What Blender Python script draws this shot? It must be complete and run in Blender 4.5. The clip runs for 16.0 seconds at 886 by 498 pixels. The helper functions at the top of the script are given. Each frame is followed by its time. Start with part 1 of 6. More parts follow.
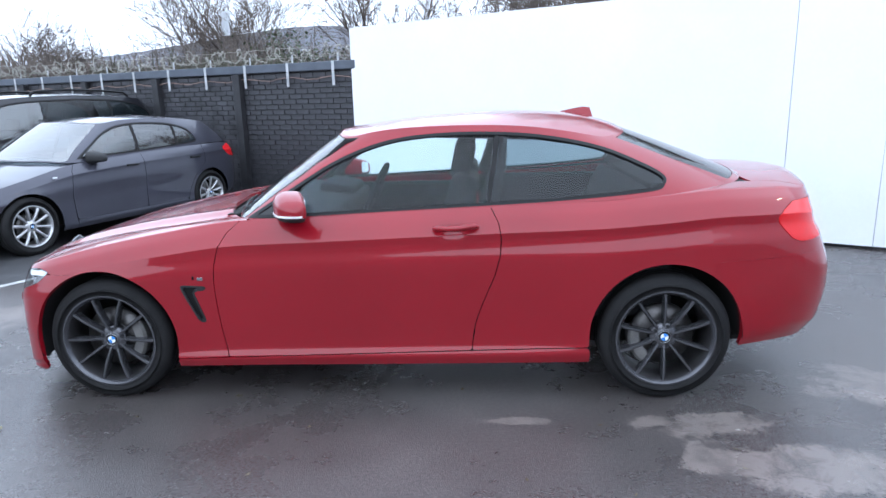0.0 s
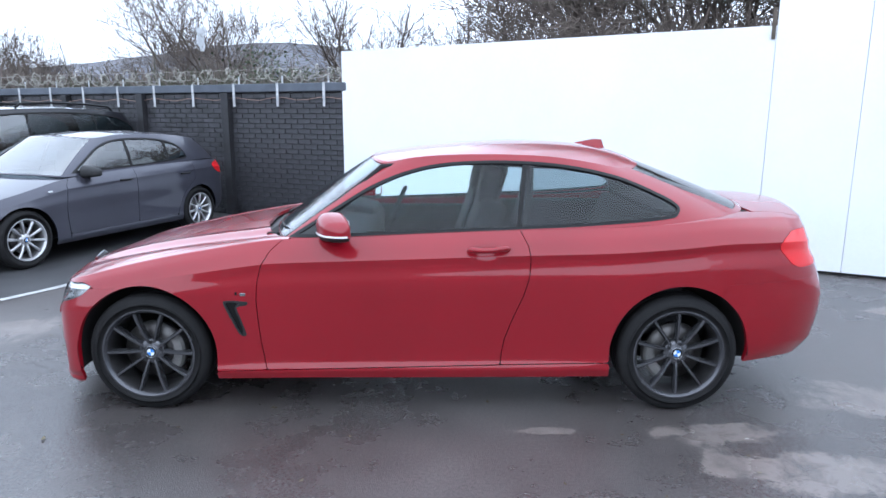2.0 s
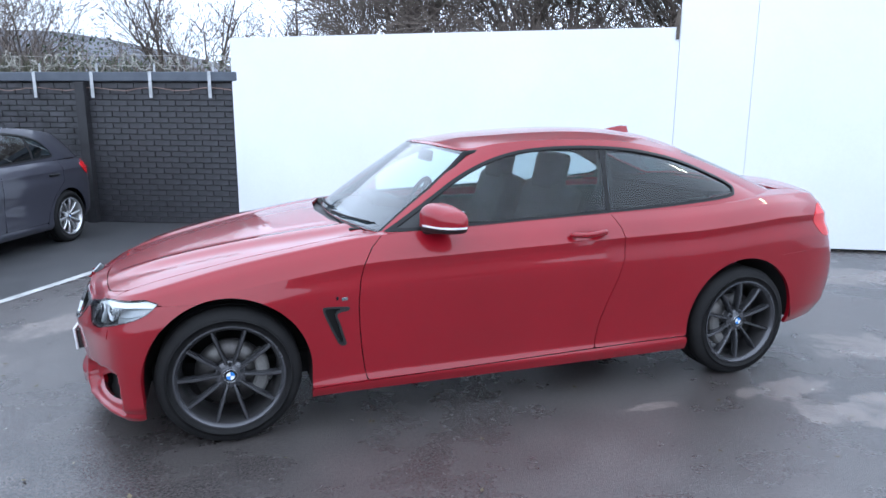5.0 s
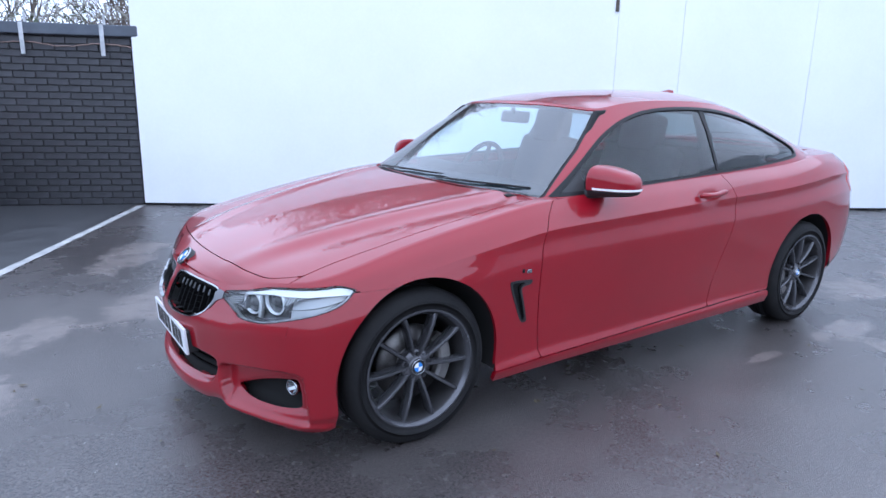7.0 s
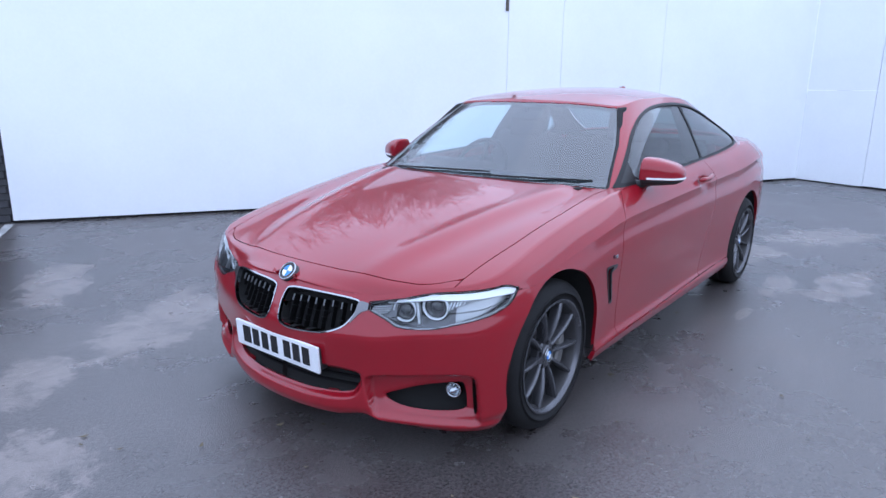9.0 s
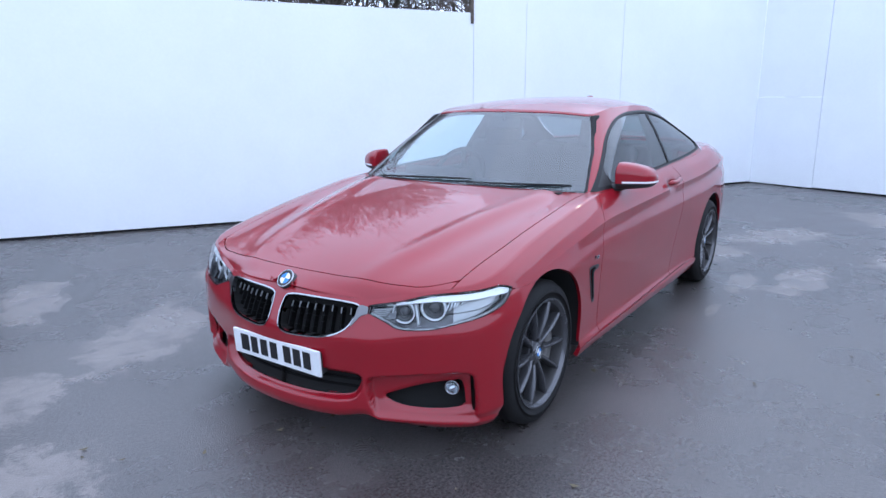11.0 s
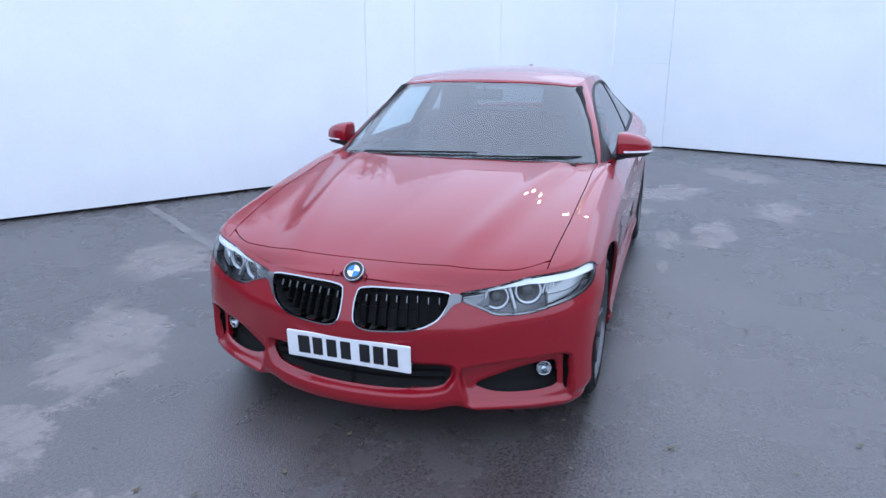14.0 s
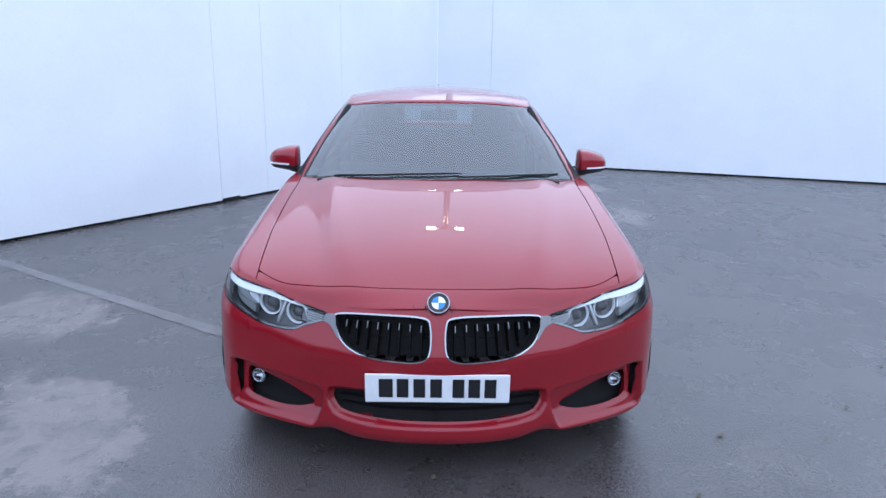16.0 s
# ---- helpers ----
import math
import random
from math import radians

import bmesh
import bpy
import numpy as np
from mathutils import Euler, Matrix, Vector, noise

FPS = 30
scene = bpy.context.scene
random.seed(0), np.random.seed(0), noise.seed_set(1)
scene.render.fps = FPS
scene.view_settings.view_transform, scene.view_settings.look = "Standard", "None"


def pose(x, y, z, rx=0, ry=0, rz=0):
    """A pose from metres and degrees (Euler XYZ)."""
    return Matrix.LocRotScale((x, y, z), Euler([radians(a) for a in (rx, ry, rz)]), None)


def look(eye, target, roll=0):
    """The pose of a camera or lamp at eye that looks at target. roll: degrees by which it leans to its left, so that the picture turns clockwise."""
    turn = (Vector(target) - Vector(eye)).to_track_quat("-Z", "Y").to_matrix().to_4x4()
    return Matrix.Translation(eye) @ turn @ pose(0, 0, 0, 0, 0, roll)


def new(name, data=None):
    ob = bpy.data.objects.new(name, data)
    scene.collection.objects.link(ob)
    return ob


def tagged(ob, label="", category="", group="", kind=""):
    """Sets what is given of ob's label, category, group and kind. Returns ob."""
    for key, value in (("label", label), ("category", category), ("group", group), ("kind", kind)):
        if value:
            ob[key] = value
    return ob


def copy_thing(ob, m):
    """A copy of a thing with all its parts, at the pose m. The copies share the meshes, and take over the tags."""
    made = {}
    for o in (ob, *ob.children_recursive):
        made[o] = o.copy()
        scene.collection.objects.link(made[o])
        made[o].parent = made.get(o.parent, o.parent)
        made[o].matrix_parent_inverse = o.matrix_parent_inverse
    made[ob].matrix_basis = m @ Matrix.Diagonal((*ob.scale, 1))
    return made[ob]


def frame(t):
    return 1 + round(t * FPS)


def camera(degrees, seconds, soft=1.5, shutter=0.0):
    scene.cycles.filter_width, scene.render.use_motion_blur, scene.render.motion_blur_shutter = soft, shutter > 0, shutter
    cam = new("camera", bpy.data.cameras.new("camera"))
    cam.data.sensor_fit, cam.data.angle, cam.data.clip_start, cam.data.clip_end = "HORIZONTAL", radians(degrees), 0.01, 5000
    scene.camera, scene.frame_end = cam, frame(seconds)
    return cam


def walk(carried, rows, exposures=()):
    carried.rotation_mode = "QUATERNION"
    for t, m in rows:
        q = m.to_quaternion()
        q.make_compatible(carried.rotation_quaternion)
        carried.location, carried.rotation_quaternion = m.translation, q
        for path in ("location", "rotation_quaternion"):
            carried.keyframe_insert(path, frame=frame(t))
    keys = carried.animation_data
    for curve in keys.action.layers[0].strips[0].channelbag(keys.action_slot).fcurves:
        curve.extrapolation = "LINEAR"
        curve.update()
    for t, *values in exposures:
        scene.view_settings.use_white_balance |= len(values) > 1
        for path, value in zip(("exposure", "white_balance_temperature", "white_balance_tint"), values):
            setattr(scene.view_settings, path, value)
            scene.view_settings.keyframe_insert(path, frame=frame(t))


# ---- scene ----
cam = camera(68.0, 16.0)
PATH = [
    (0, (0.487, -3.962, 1.499), (0.384, -2.017, 1.045), -1.5),
    (0.5, (0.2, -4.041, 1.518), (0.207, -2.089, 1.083), -0.5),
    (1, (0.101, -4.154, 1.55), (0.108, -2.2, 1.122), 0.3),
    (1.5, (0.117, -4.181, 1.555), (0.14, -2.222, 1.15), 0.3),
    (2, (0.116, -4.181, 1.555), (0.137, -2.221, 1.158), 0.2),
    (2.5, (0.109, -4.175, 1.55), (0.129, -2.213, 1.16), 0.1),
    (3, (0.098, -4.146, 1.544), (0.122, -2.187, 1.143), 0.2),
    (3.2, (0.063, -4.13, 1.536), (0.096, -2.172, 1.132), 0.8),
    (5.3, (-1.605, -3.707, 1.45), (-0.908, -1.877, 1.043), 0.8),
    (5.5, (-1.737, -3.63, 1.429), (-1.002, -1.822, 0.993), 1.4),
    (6, (-2.058, -3.352, 1.414), (-1.231, -1.59, 0.955), -0.0),
    (6.5, (-2.41, -3.126, 1.395), (-1.388, -1.469, 0.938), 1.1),
    (7, (-2.7, -2.875, 1.372), (-1.589, -1.277, 0.907), 1.2),
    (7.5, (-2.928, -2.639, 1.388), (-1.711, -1.13, 0.897), 1.4),
    (8, (-3.258, -2.456, 1.396), (-1.908, -1.054, 0.935), 0.6),
    (8.5, (-3.476, -2.246, 1.363), (-2.037, -0.937, 0.902), 0.7),
    (9, (-3.681, -2.08, 1.397), (-2.154, -0.88, 0.919), 0.6),
    (9.5, (-3.852, -2.047, 1.397), (-2.244, -0.94, 0.963), -0.2),
    (12, (-3.847, -2.032, 1.391), (-2.248, -0.925, 0.926), 0.1),
    (12.5, (-3.87, -1.946, 1.377), (-2.237, -0.89, 0.908), 1.9),
    (13, (-4.065, -1.696, 1.39), (-2.356, -0.773, 0.914), 0.6),
    (13.5, (-4.147, -1.419, 1.375), (-2.385, -0.62, 0.87), 1.4),
    (14, (-4.194, -1.095, 1.438), (-2.376, -0.47, 0.888), 0.2),
    (14.5, (-4.334, -0.792, 1.408), (-2.444, -0.354, 0.92), 0.7),
    (15, (-4.394, -0.502, 1.415), (-2.477, -0.222, 0.919), 1.7),
    (15.5, (-4.321, -0.251, 1.421), (-2.396, -0.146, 0.889), -0.4),
    (16, (-4.292, 0.017, 1.439), (-2.354, -0.009, 0.946), 0.9),
]
walk(cam, [(t, look(eye, target, roll)) for t, eye, target, roll in PATH], [(0, 0.23, 5680, 8), (3.2, 0.23, 5720, 8), (5.5, 0.09, 5560, 8), (7, -0.02, 5330, 13), (8.5, -0.13, 5290, 15), (10, -0.15, 5300, 13), (13, -0.18, 5340, 12), (14.5, -0.22, 5340, 12), (16, -0.24, 5340, 12)])


# ---- light ----
world = bpy.data.worlds.new("overcast_sky")
scene.world = world
world.use_nodes = True
wn, wl = world.node_tree.nodes, world.node_tree.links
sky = wn.new("ShaderNodeTexSky")
sky.sky_type = "NISHITA"
sky.sun_disc = False
sky.sun_elevation, sky.sun_rotation = radians(28), radians(200)
sky.dust_density = 4.0
cloud = wn.new("ShaderNodeMixRGB")
cloud.inputs[0].default_value = 0.965
cloud.inputs[2].default_value = (15.7, 16.8, 18.8, 1)
wl.new(sky.outputs[0], cloud.inputs[1])
wl.new(cloud.outputs[0], wn["Background"].inputs[0])
wn["Background"].inputs[1].default_value = 0.12
sun = new("sun", bpy.data.lights.new("sun", "SUN"))
sun.data.energy, sun.data.angle, sun.data.color = 0.8, radians(150), (1, 0.97, 0.93)
sun.matrix_world = look((4, -14, 12), (0, 0, 0))


# ---- materials ----
def shader(name, colour, rough=0.5, metal=0.0, coat=0.0, spec=0.5):
    m = bpy.data.materials.new(name)
    m.use_nodes = True
    b = m.node_tree.nodes["Principled BSDF"]
    b.inputs["Base Color"].default_value = (*colour, 1)
    b.inputs["Roughness"].default_value = rough
    b.inputs["Metallic"].default_value = metal
    b.inputs["Coat Weight"].default_value = coat
    b.inputs["Coat Roughness"].default_value = 0.02
    b.inputs["Coat IOR"].default_value = 1.43
    b.inputs["Specular IOR Level"].default_value = spec
    return m


def node(m, kind, **values):
    n = m.node_tree.nodes.new(kind)
    for k, v in values.items():
        n.inputs[k.replace("_", " ")].default_value = v
    return n


def link(m, a, ai, b, bi):
    m.node_tree.links.new(a.outputs[ai], b.inputs[bi])


def coords(m, kind="Object", scale=(1, 1, 1)):
    c, p = node(m, "ShaderNodeTexCoord"), node(m, "ShaderNodeMapping")
    p.inputs["Scale"].default_value = scale
    link(m, c, kind, p, 0)
    return p


def ramp(m, source, out, stops):
    r = node(m, "ShaderNodeValToRGB")
    e = r.color_ramp.elements
    while len(e) < len(stops):
        e.new(0.5)
    for k, (p, c) in zip(e, stops):
        k.position = p
        k.color = (*c, 1) if len(c) == 3 else c
    link(m, source, out, r, 0)
    return r


def weathered(name, dark, light, rough=(0.4, 0.7), scale=3.0, fine=60.0, bump=0.1, metal=0.0, coat=0.0, stretch=(1, 1, 1), kind="Object"):
    """Two scales of noise between two base colours, with fine relief."""
    m = shader(name, light, 0.5, metal, coat)
    b = m.node_tree.nodes["Principled BSDF"]
    p = coords(m, kind, stretch)
    big = node(m, "ShaderNodeTexNoise", Scale=scale, Detail=6.0, Roughness=0.6)
    small = node(m, "ShaderNodeTexNoise", Scale=fine, Detail=4.0, Roughness=0.65)
    link(m, p, 0, big, 0)
    link(m, p, 0, small, 0)
    add = node(m, "ShaderNodeMath")
    add.operation = "MULTIPLY_ADD"
    link(m, small, 0, add, 0)
    add.inputs[1].default_value = 0.35
    link(m, big, 0, add, 2)
    r = ramp(m, add, 0, [(0.45, dark), (0.85, light)])
    link(m, r, 0, b, "Base Color")
    q = node(m, "ShaderNodeMapRange")
    q.inputs[3].default_value, q.inputs[4].default_value = rough
    link(m, big, 0, q, 0)
    link(m, q, 0, b, "Roughness")
    if bump:
        u = node(m, "ShaderNodeBump", Strength=bump, Distance=0.01)
        link(m, small, 0, u, "Height")
        link(m, u, 0, b, "Normal")
    return m


def glass(name, tint, base_gloss=0.09):
    m = bpy.data.materials.new(name)
    m.use_nodes = True
    t = m.node_tree
    t.nodes.remove(t.nodes["Principled BSDF"])
    clear = node(m, "ShaderNodeBsdfTransparent", Color=(*tint, 1))
    shine = node(m, "ShaderNodeBsdfGlossy", Roughness=0.0)
    face = node(m, "ShaderNodeLayerWeight", Blend=0.5)
    steep = node(m, "ShaderNodeMath")
    steep.operation = "POWER"
    steep.inputs[1].default_value = 3.6
    link(m, face, "Facing", steep, 0)
    f = node(m, "ShaderNodeMapRange")
    f.inputs[3].default_value, f.inputs[4].default_value = base_gloss, 1.0
    link(m, steep, 0, f, 0)
    mix = node(m, "ShaderNodeMixShader")
    link(m, f, 0, mix, 0)
    link(m, clear, 0, mix, 1)
    link(m, shine, 0, mix, 2)
    link(m, mix, 0, t.nodes["Material Output"], 0)
    return m


def glow(name, colour, strength):
    m = shader(name, colour, 0.4)
    b = m.node_tree.nodes["Principled BSDF"]
    b.inputs["Emission Color"].default_value = (*colour, 1)
    b.inputs["Emission Strength"].default_value = strength
    return m


def car_paint(name, colour, flake=0.0, rough=0.35):
    m = shader(name, colour, rough, flake, 1.0, 0.2)
    b = m.node_tree.nodes["Principled BSDF"]
    p = coords(m)
    n = node(m, "ShaderNodeTexNoise", Scale=1.7, Detail=3.0)
    link(m, p, 0, n, 0)
    r = ramp(m, n, 0, [(0.3, tuple(c * 0.92 for c in colour)), (0.7, tuple(min(1, c * 1.06) for c in colour))])
    link(m, r, 0, b, "Base Color")
    dust = node(m, "ShaderNodeTexNoise", Scale=9.0, Detail=8.0, Roughness=0.7)
    link(m, p, 0, dust, 0)
    q = node(m, "ShaderNodeMapRange")
    q.inputs[3].default_value, q.inputs[4].default_value = 0.0, 0.025
    link(m, dust, 0, q, 0)
    link(m, q, 0, b, "Coat Roughness")
    return m


RED = car_paint("red_paint", (0.236, 0.003, 0.0105), 0.0)
GREY = car_paint("grey_paint", (0.06, 0.06, 0.078), 0.5)
BLACKCAR = car_paint("black_paint", (0.012, 0.012, 0.016), 0.3)
TRIM = shader("black_trim", (0.008, 0.008, 0.009), 0.45, 0.0, 0.0, 0.25)
PLASTIC = weathered("grained_plastic", (0.008, 0.008, 0.009), (0.022, 0.022, 0.023), (0.45, 0.65), 8, 400, 0.08)
# near-black, so the shade of hollows and openings is in the colour
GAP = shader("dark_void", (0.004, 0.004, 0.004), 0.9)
CHROME = shader("chrome", (0.4, 0.41, 0.43), 0.12, 1.0)
BRUSHED = shader("brushed_grey_metal", (0.17, 0.172, 0.18), 0.3, 1.0)
SATIN = shader("satin_metal", (0.27, 0.275, 0.285), 0.28, 1.0)
ALLOY = weathered("grey_alloy", (0.078, 0.078, 0.085), (0.125, 0.125, 0.134), (0.2, 0.32), 4, 200, 0.03, 0.7)
# darker copy of the alloy: shade inside the wheel put into the colour
BARREL = weathered("shaded_barrel", (0.030, 0.029, 0.030), (0.055, 0.053, 0.054), (0.4, 0.6), 6, 150, 0.04, 0.4)
SILVER = weathered("silver_alloy", (0.45, 0.45, 0.46), (0.6, 0.6, 0.61), (0.25, 0.4), 4, 200, 0.02, 0.8)
RUBBER = weathered("tyre_rubber", (0.007, 0.007, 0.008), (0.017, 0.0165, 0.0165), (0.6, 0.85), 9, 160, 0.15)
RUBBER.node_tree.nodes["Principled BSDF"].inputs["Specular IOR Level"].default_value = 0.22
DISC = weathered("brake_steel", (0.07, 0.065, 0.065), (0.16, 0.155, 0.15), (0.3, 0.5), 12, 150, 0.05, 0.9)
IRON = weathered("cast_iron", (0.1, 0.1, 0.1), (0.24, 0.23, 0.22), (0.5, 0.7), 12, 150, 0.1, 0.6)
CLEAR = glass("clear_glass", (0.66, 0.82, 0.88), 0.17)
REARGLASS = glass("tinted_rear_glass", (0.2, 0.24, 0.25), 0.05)
PARKSCREEN = glass("parked_windscreen_glass", (0.63, 0.76, 0.80), 0.3)
SIDEGLASS = glass("tinted_side_glass", (0.86, 0.95, 0.95), 0.036)
PARKGLASS = glass("parked_side_glass", (0.5, 0.64, 0.66), 0.17)
DARKGLASS = glass("privacy_glass", (0.46, 0.55, 0.57), 0.045)
LENS = glass("lamp_lens", (0.93, 0.95, 0.96), 0.03)
LAMPSHELL = shader("lamp_reflector", (0.62, 0.64, 0.66), 0.25, 0.9)
LAMPDARK = shader("lamp_housing", (0.11, 0.11, 0.117), 0.22, 0.7)
LAMPGREY = shader("lamp_grey", (0.38, 0.39, 0.4), 0.3, 0.6)
BARS = shader("grille_black", (0.005, 0.005, 0.0055), 0.7, 0.0, 0.0, 0.1)
PROJECTOR = shader("projector_glass", (0.02, 0.022, 0.026), 0.06, 0.0, 0.6)
HALO = shader("halo_diffuser", (0.75, 0.77, 0.8), 0.2)
WHITEPLASTIC = shader("white_diffuser", (0.85, 0.87, 0.88), 0.25)
TAILRED = shader("red_lens", (0.62, 0.008, 0.012), 0.2, 0.0, 0.25)
PLATE = weathered("plate_white", (0.72, 0.73, 0.75), (0.82, 0.83, 0.85), (0.25, 0.4), 10, 90, 0.02)
BLACK = shader("black_enamel", (0.012, 0.012, 0.014), 0.25)
BLUE = shader("blue_enamel", (0.05, 0.22, 0.62), 0.2)
WHITE = shader("white_enamel", (0.8, 0.82, 0.84), 0.2)
SEAT = weathered("black_leather", (0.009, 0.009, 0.010), (0.017, 0.017, 0.018), (0.5, 0.65), 6, 400, 0.02)
CABIN = weathered("cabin_plastic", (0.011, 0.011, 0.012), (0.024, 0.024, 0.025), (0.5, 0.75), 8, 250, 0.1)
for m_ in (SEAT, CABIN):
    m_.node_tree.nodes["Principled BSDF"].inputs["Specular IOR Level"].default_value = 0.12
HEADLINER = weathered("headliner_cloth", (0.05, 0.05, 0.05), (0.09, 0.09, 0.09), (0.85, 0.95), 20, 300, 0.1)
MIRROR = shader("mirror_glass", (0.85, 0.87, 0.88), 0.02, 1.0)


# ---- mesh helpers ----
def part(name, bm, material, parent=None, label="", smooth=True, sharp=None):
    """Links a bmesh as one mesh object under a thing or part."""
    me = bpy.data.meshes.new(name)
    if sharp is not None:
        for e in bm.edges:
            if len(e.link_faces) == 2 and e.calc_face_angle(0) > sharp:
                e.smooth = False
    for f in bm.faces:
        f.smooth = smooth
    bm.to_mesh(me)
    bm.free()
    me.materials.append(material)
    ob = new(name, me)
    if parent is not None:
        ob.parent = parent
    if label:
        tagged(ob, label)
    return ob


def thing(name, label, category, group="", kind="", at=None):
    ob = tagged(new(name), label, category, group, kind)
    if at is not None:
        ob.matrix_world = at
    return ob


def box(bm, size, m=Matrix(), bevel=0.0, seg=2):
    vs = bmesh.ops.create_cube(bm, size=1, matrix=m @ Matrix.Diagonal((*size, 1)))["verts"]
    if bevel:
        es = {e for v in vs for e in v.link_edges}
        bmesh.ops.bevel(bm, geom=list(es), offset=bevel, segments=seg, affect="EDGES", profile=0.6)
    return bm


def boxed(size, m=Matrix(), bevel=0.0, seg=2):
    return box(bmesh.new(), size, m, bevel, seg)


def at(x, y, z):
    return Matrix.Translation((x, y, z))


def cone(bm, r1, r2, depth, m=Matrix(), seg=24):
    bmesh.ops.create_cone(bm, cap_ends=True, segments=seg, radius1=r1, radius2=r2, depth=depth, matrix=m)
    return bm


def lathe(profile, seg=64, axis_m=Matrix(), close=False):
    """Turns (radius, height) points about the local z axis."""
    bm = bmesh.new()
    rings = []
    for r, h in profile:
        rings.append([bm.verts.new(axis_m @ Vector((r * math.cos(a), r * math.sin(a), h))) for a in (2 * math.pi * k / seg for k in range(seg))])
    pairs = list(zip(rings, rings[1:])) + ([(rings[-1], rings[0])] if close else [])
    for a, b in pairs:
        for k in range(seg):
            bm.faces.new((a[k], a[(k + 1) % seg], b[(k + 1) % seg], b[k]))
    bmesh.ops.recalc_face_normals(bm, faces=bm.faces)
    return bm


def tube(bm, points, radii, sides=6, closed=False):
    """A round bar along points; radii: one number or one per point."""
    pts = [Vector(p) for p in points]
    n = len(pts)
    if not hasattr(radii, "__len__"):
        radii = [radii] * n
    rings, side = [], None
    for i, p in enumerate(pts):
        a = pts[(i - 1) % n] if closed or i else pts[0]
        b = pts[(i + 1) % n] if closed or i < n - 1 else pts[-1]
        d = (b - a).normalized()
        if side is None:
            side = d.orthogonal().normalized()
        side = (side - d * side.dot(d)).normalized()
        up = d.cross(side)
        rings.append([bm.verts.new(p + radii[i] * (math.cos(t) * side + math.sin(t) * up)) for t in (2 * math.pi * k / sides for k in range(sides))])
    for i in range(n if closed else n - 1):
        a, b = rings[i], rings[(i + 1) % n]
        for k in range(sides):
            bm.faces.new((a[k], a[(k + 1) % sides], b[(k + 1) % sides], b[k]))
    if not closed and sides > 2:
        bm.faces.new(rings[0][::-1])
        bm.faces.new(rings[-1])
    return bm


def pchip(xs, ys, q):
    """Monotone smooth interpolation."""
    xs, ys, q = np.asarray(xs, float), np.asarray(ys, float), np.asarray(q, float)
    h, d = np.diff(xs), np.diff(ys) / np.diff(xs)
    m = np.zeros_like(xs)
    for k in range(1, len(xs) - 1):
        if d[k - 1] * d[k] > 0:
            w1, w2 = 2 * h[k] + h[k - 1], h[k] + 2 * h[k - 1]
            m[k] = (w1 + w2) / (w1 / d[k - 1] + w2 / d[k])
    m[0], m[-1] = d[0], d[-1]
    i = np.clip(np.searchsorted(xs, q) - 1, 0, len(xs) - 2)
    t = np.clip((q - xs[i]) / h[i], 0, 1)
    return (2 * t**3 - 3 * t**2 + 1) * ys[i] + (t**3 - 2 * t**2 + t) * h[i] * m[i] + (3 * t**2 - 2 * t**3) * ys[i + 1] + (t**3 - t**2) * h[i] * m[i + 1]


def natural(xs, ys, q):
    """A cubic spline with continuous curvature."""
    xs, ys, q = np.asarray(xs, float), np.asarray(ys, float), np.asarray(q, float)
    n, h = len(xs), np.diff(xs)
    a, r = np.zeros((n, n)), np.zeros(n)
    a[0, 0] = a[-1, -1] = 1
    for k in range(1, n - 1):
        a[k, k - 1:k + 2] = h[k - 1], 2 * (h[k - 1] + h[k]), h[k]
        r[k] = 6 * ((ys[k + 1] - ys[k]) / h[k] - (ys[k] - ys[k - 1]) / h[k - 1])
    m = np.linalg.solve(a, r)
    i = np.clip(np.searchsorted(xs, q) - 1, 0, n - 2)
    b, c = q - xs[i], xs[i + 1] - q
    return (m[i] * c**3 + m[i + 1] * b**3) / (6 * h[i]) + (ys[i] / h[i] - m[i] * h[i] / 6) * c + (ys[i + 1] / h[i] - m[i + 1] * h[i] / 6) * b


def smooth_loop(points, each=8, sharp=()):
    """A closed outline through points, round at all of them but those listed."""
    p = np.array(points, float)
    n, out = len(p), []
    for i in range(n):
        a, b, c, d = p[(i - 1) % n], p[i], p[(i + 1) % n], p[(i + 2) % n]
        tb = np.zeros(2) + ((c - a) / 2 if i not in sharp else (c - b) * 0.9)
        tc = np.zeros(2) + ((d - b) / 2 if (i + 1) % n not in sharp else (c - b) * 0.9)
        for k in range(each):
            t = k / each
            out.append((2 * t**3 - 3 * t**2 + 1) * b + (t**3 - 2 * t**2 + t) * tb + (3 * t**2 - 2 * t**3) * c + (t**3 - t**2) * tc)
    return np.array(out)


def signed(loop, p):
    """Distance of points p (n, 2) to a closed outline, positive inside."""
    a, b = loop, np.roll(loop, -1, 0)
    best, inside = np.full(len(p), 1e9), np.zeros(len(p), bool)
    for (ax, ay), (bx, by) in zip(a, b):
        dx, dy = bx - ax, by - ay
        t = np.clip(((p[:, 0] - ax) * dx + (p[:, 1] - ay) * dy) / max(dx * dx + dy * dy, 1e-12), 0, 1)
        best = np.minimum(best, (p[:, 0] - ax - t * dx) ** 2 + (p[:, 1] - ay - t * dy) ** 2)
        if ay != by:
            inside ^= ((ay > p[:, 1]) != (by > p[:, 1])) & (p[:, 0] < (bx - ax) * (p[:, 1] - ay) / (by - ay) + ax)
    return np.where(inside, 1, -1) * np.sqrt(best)


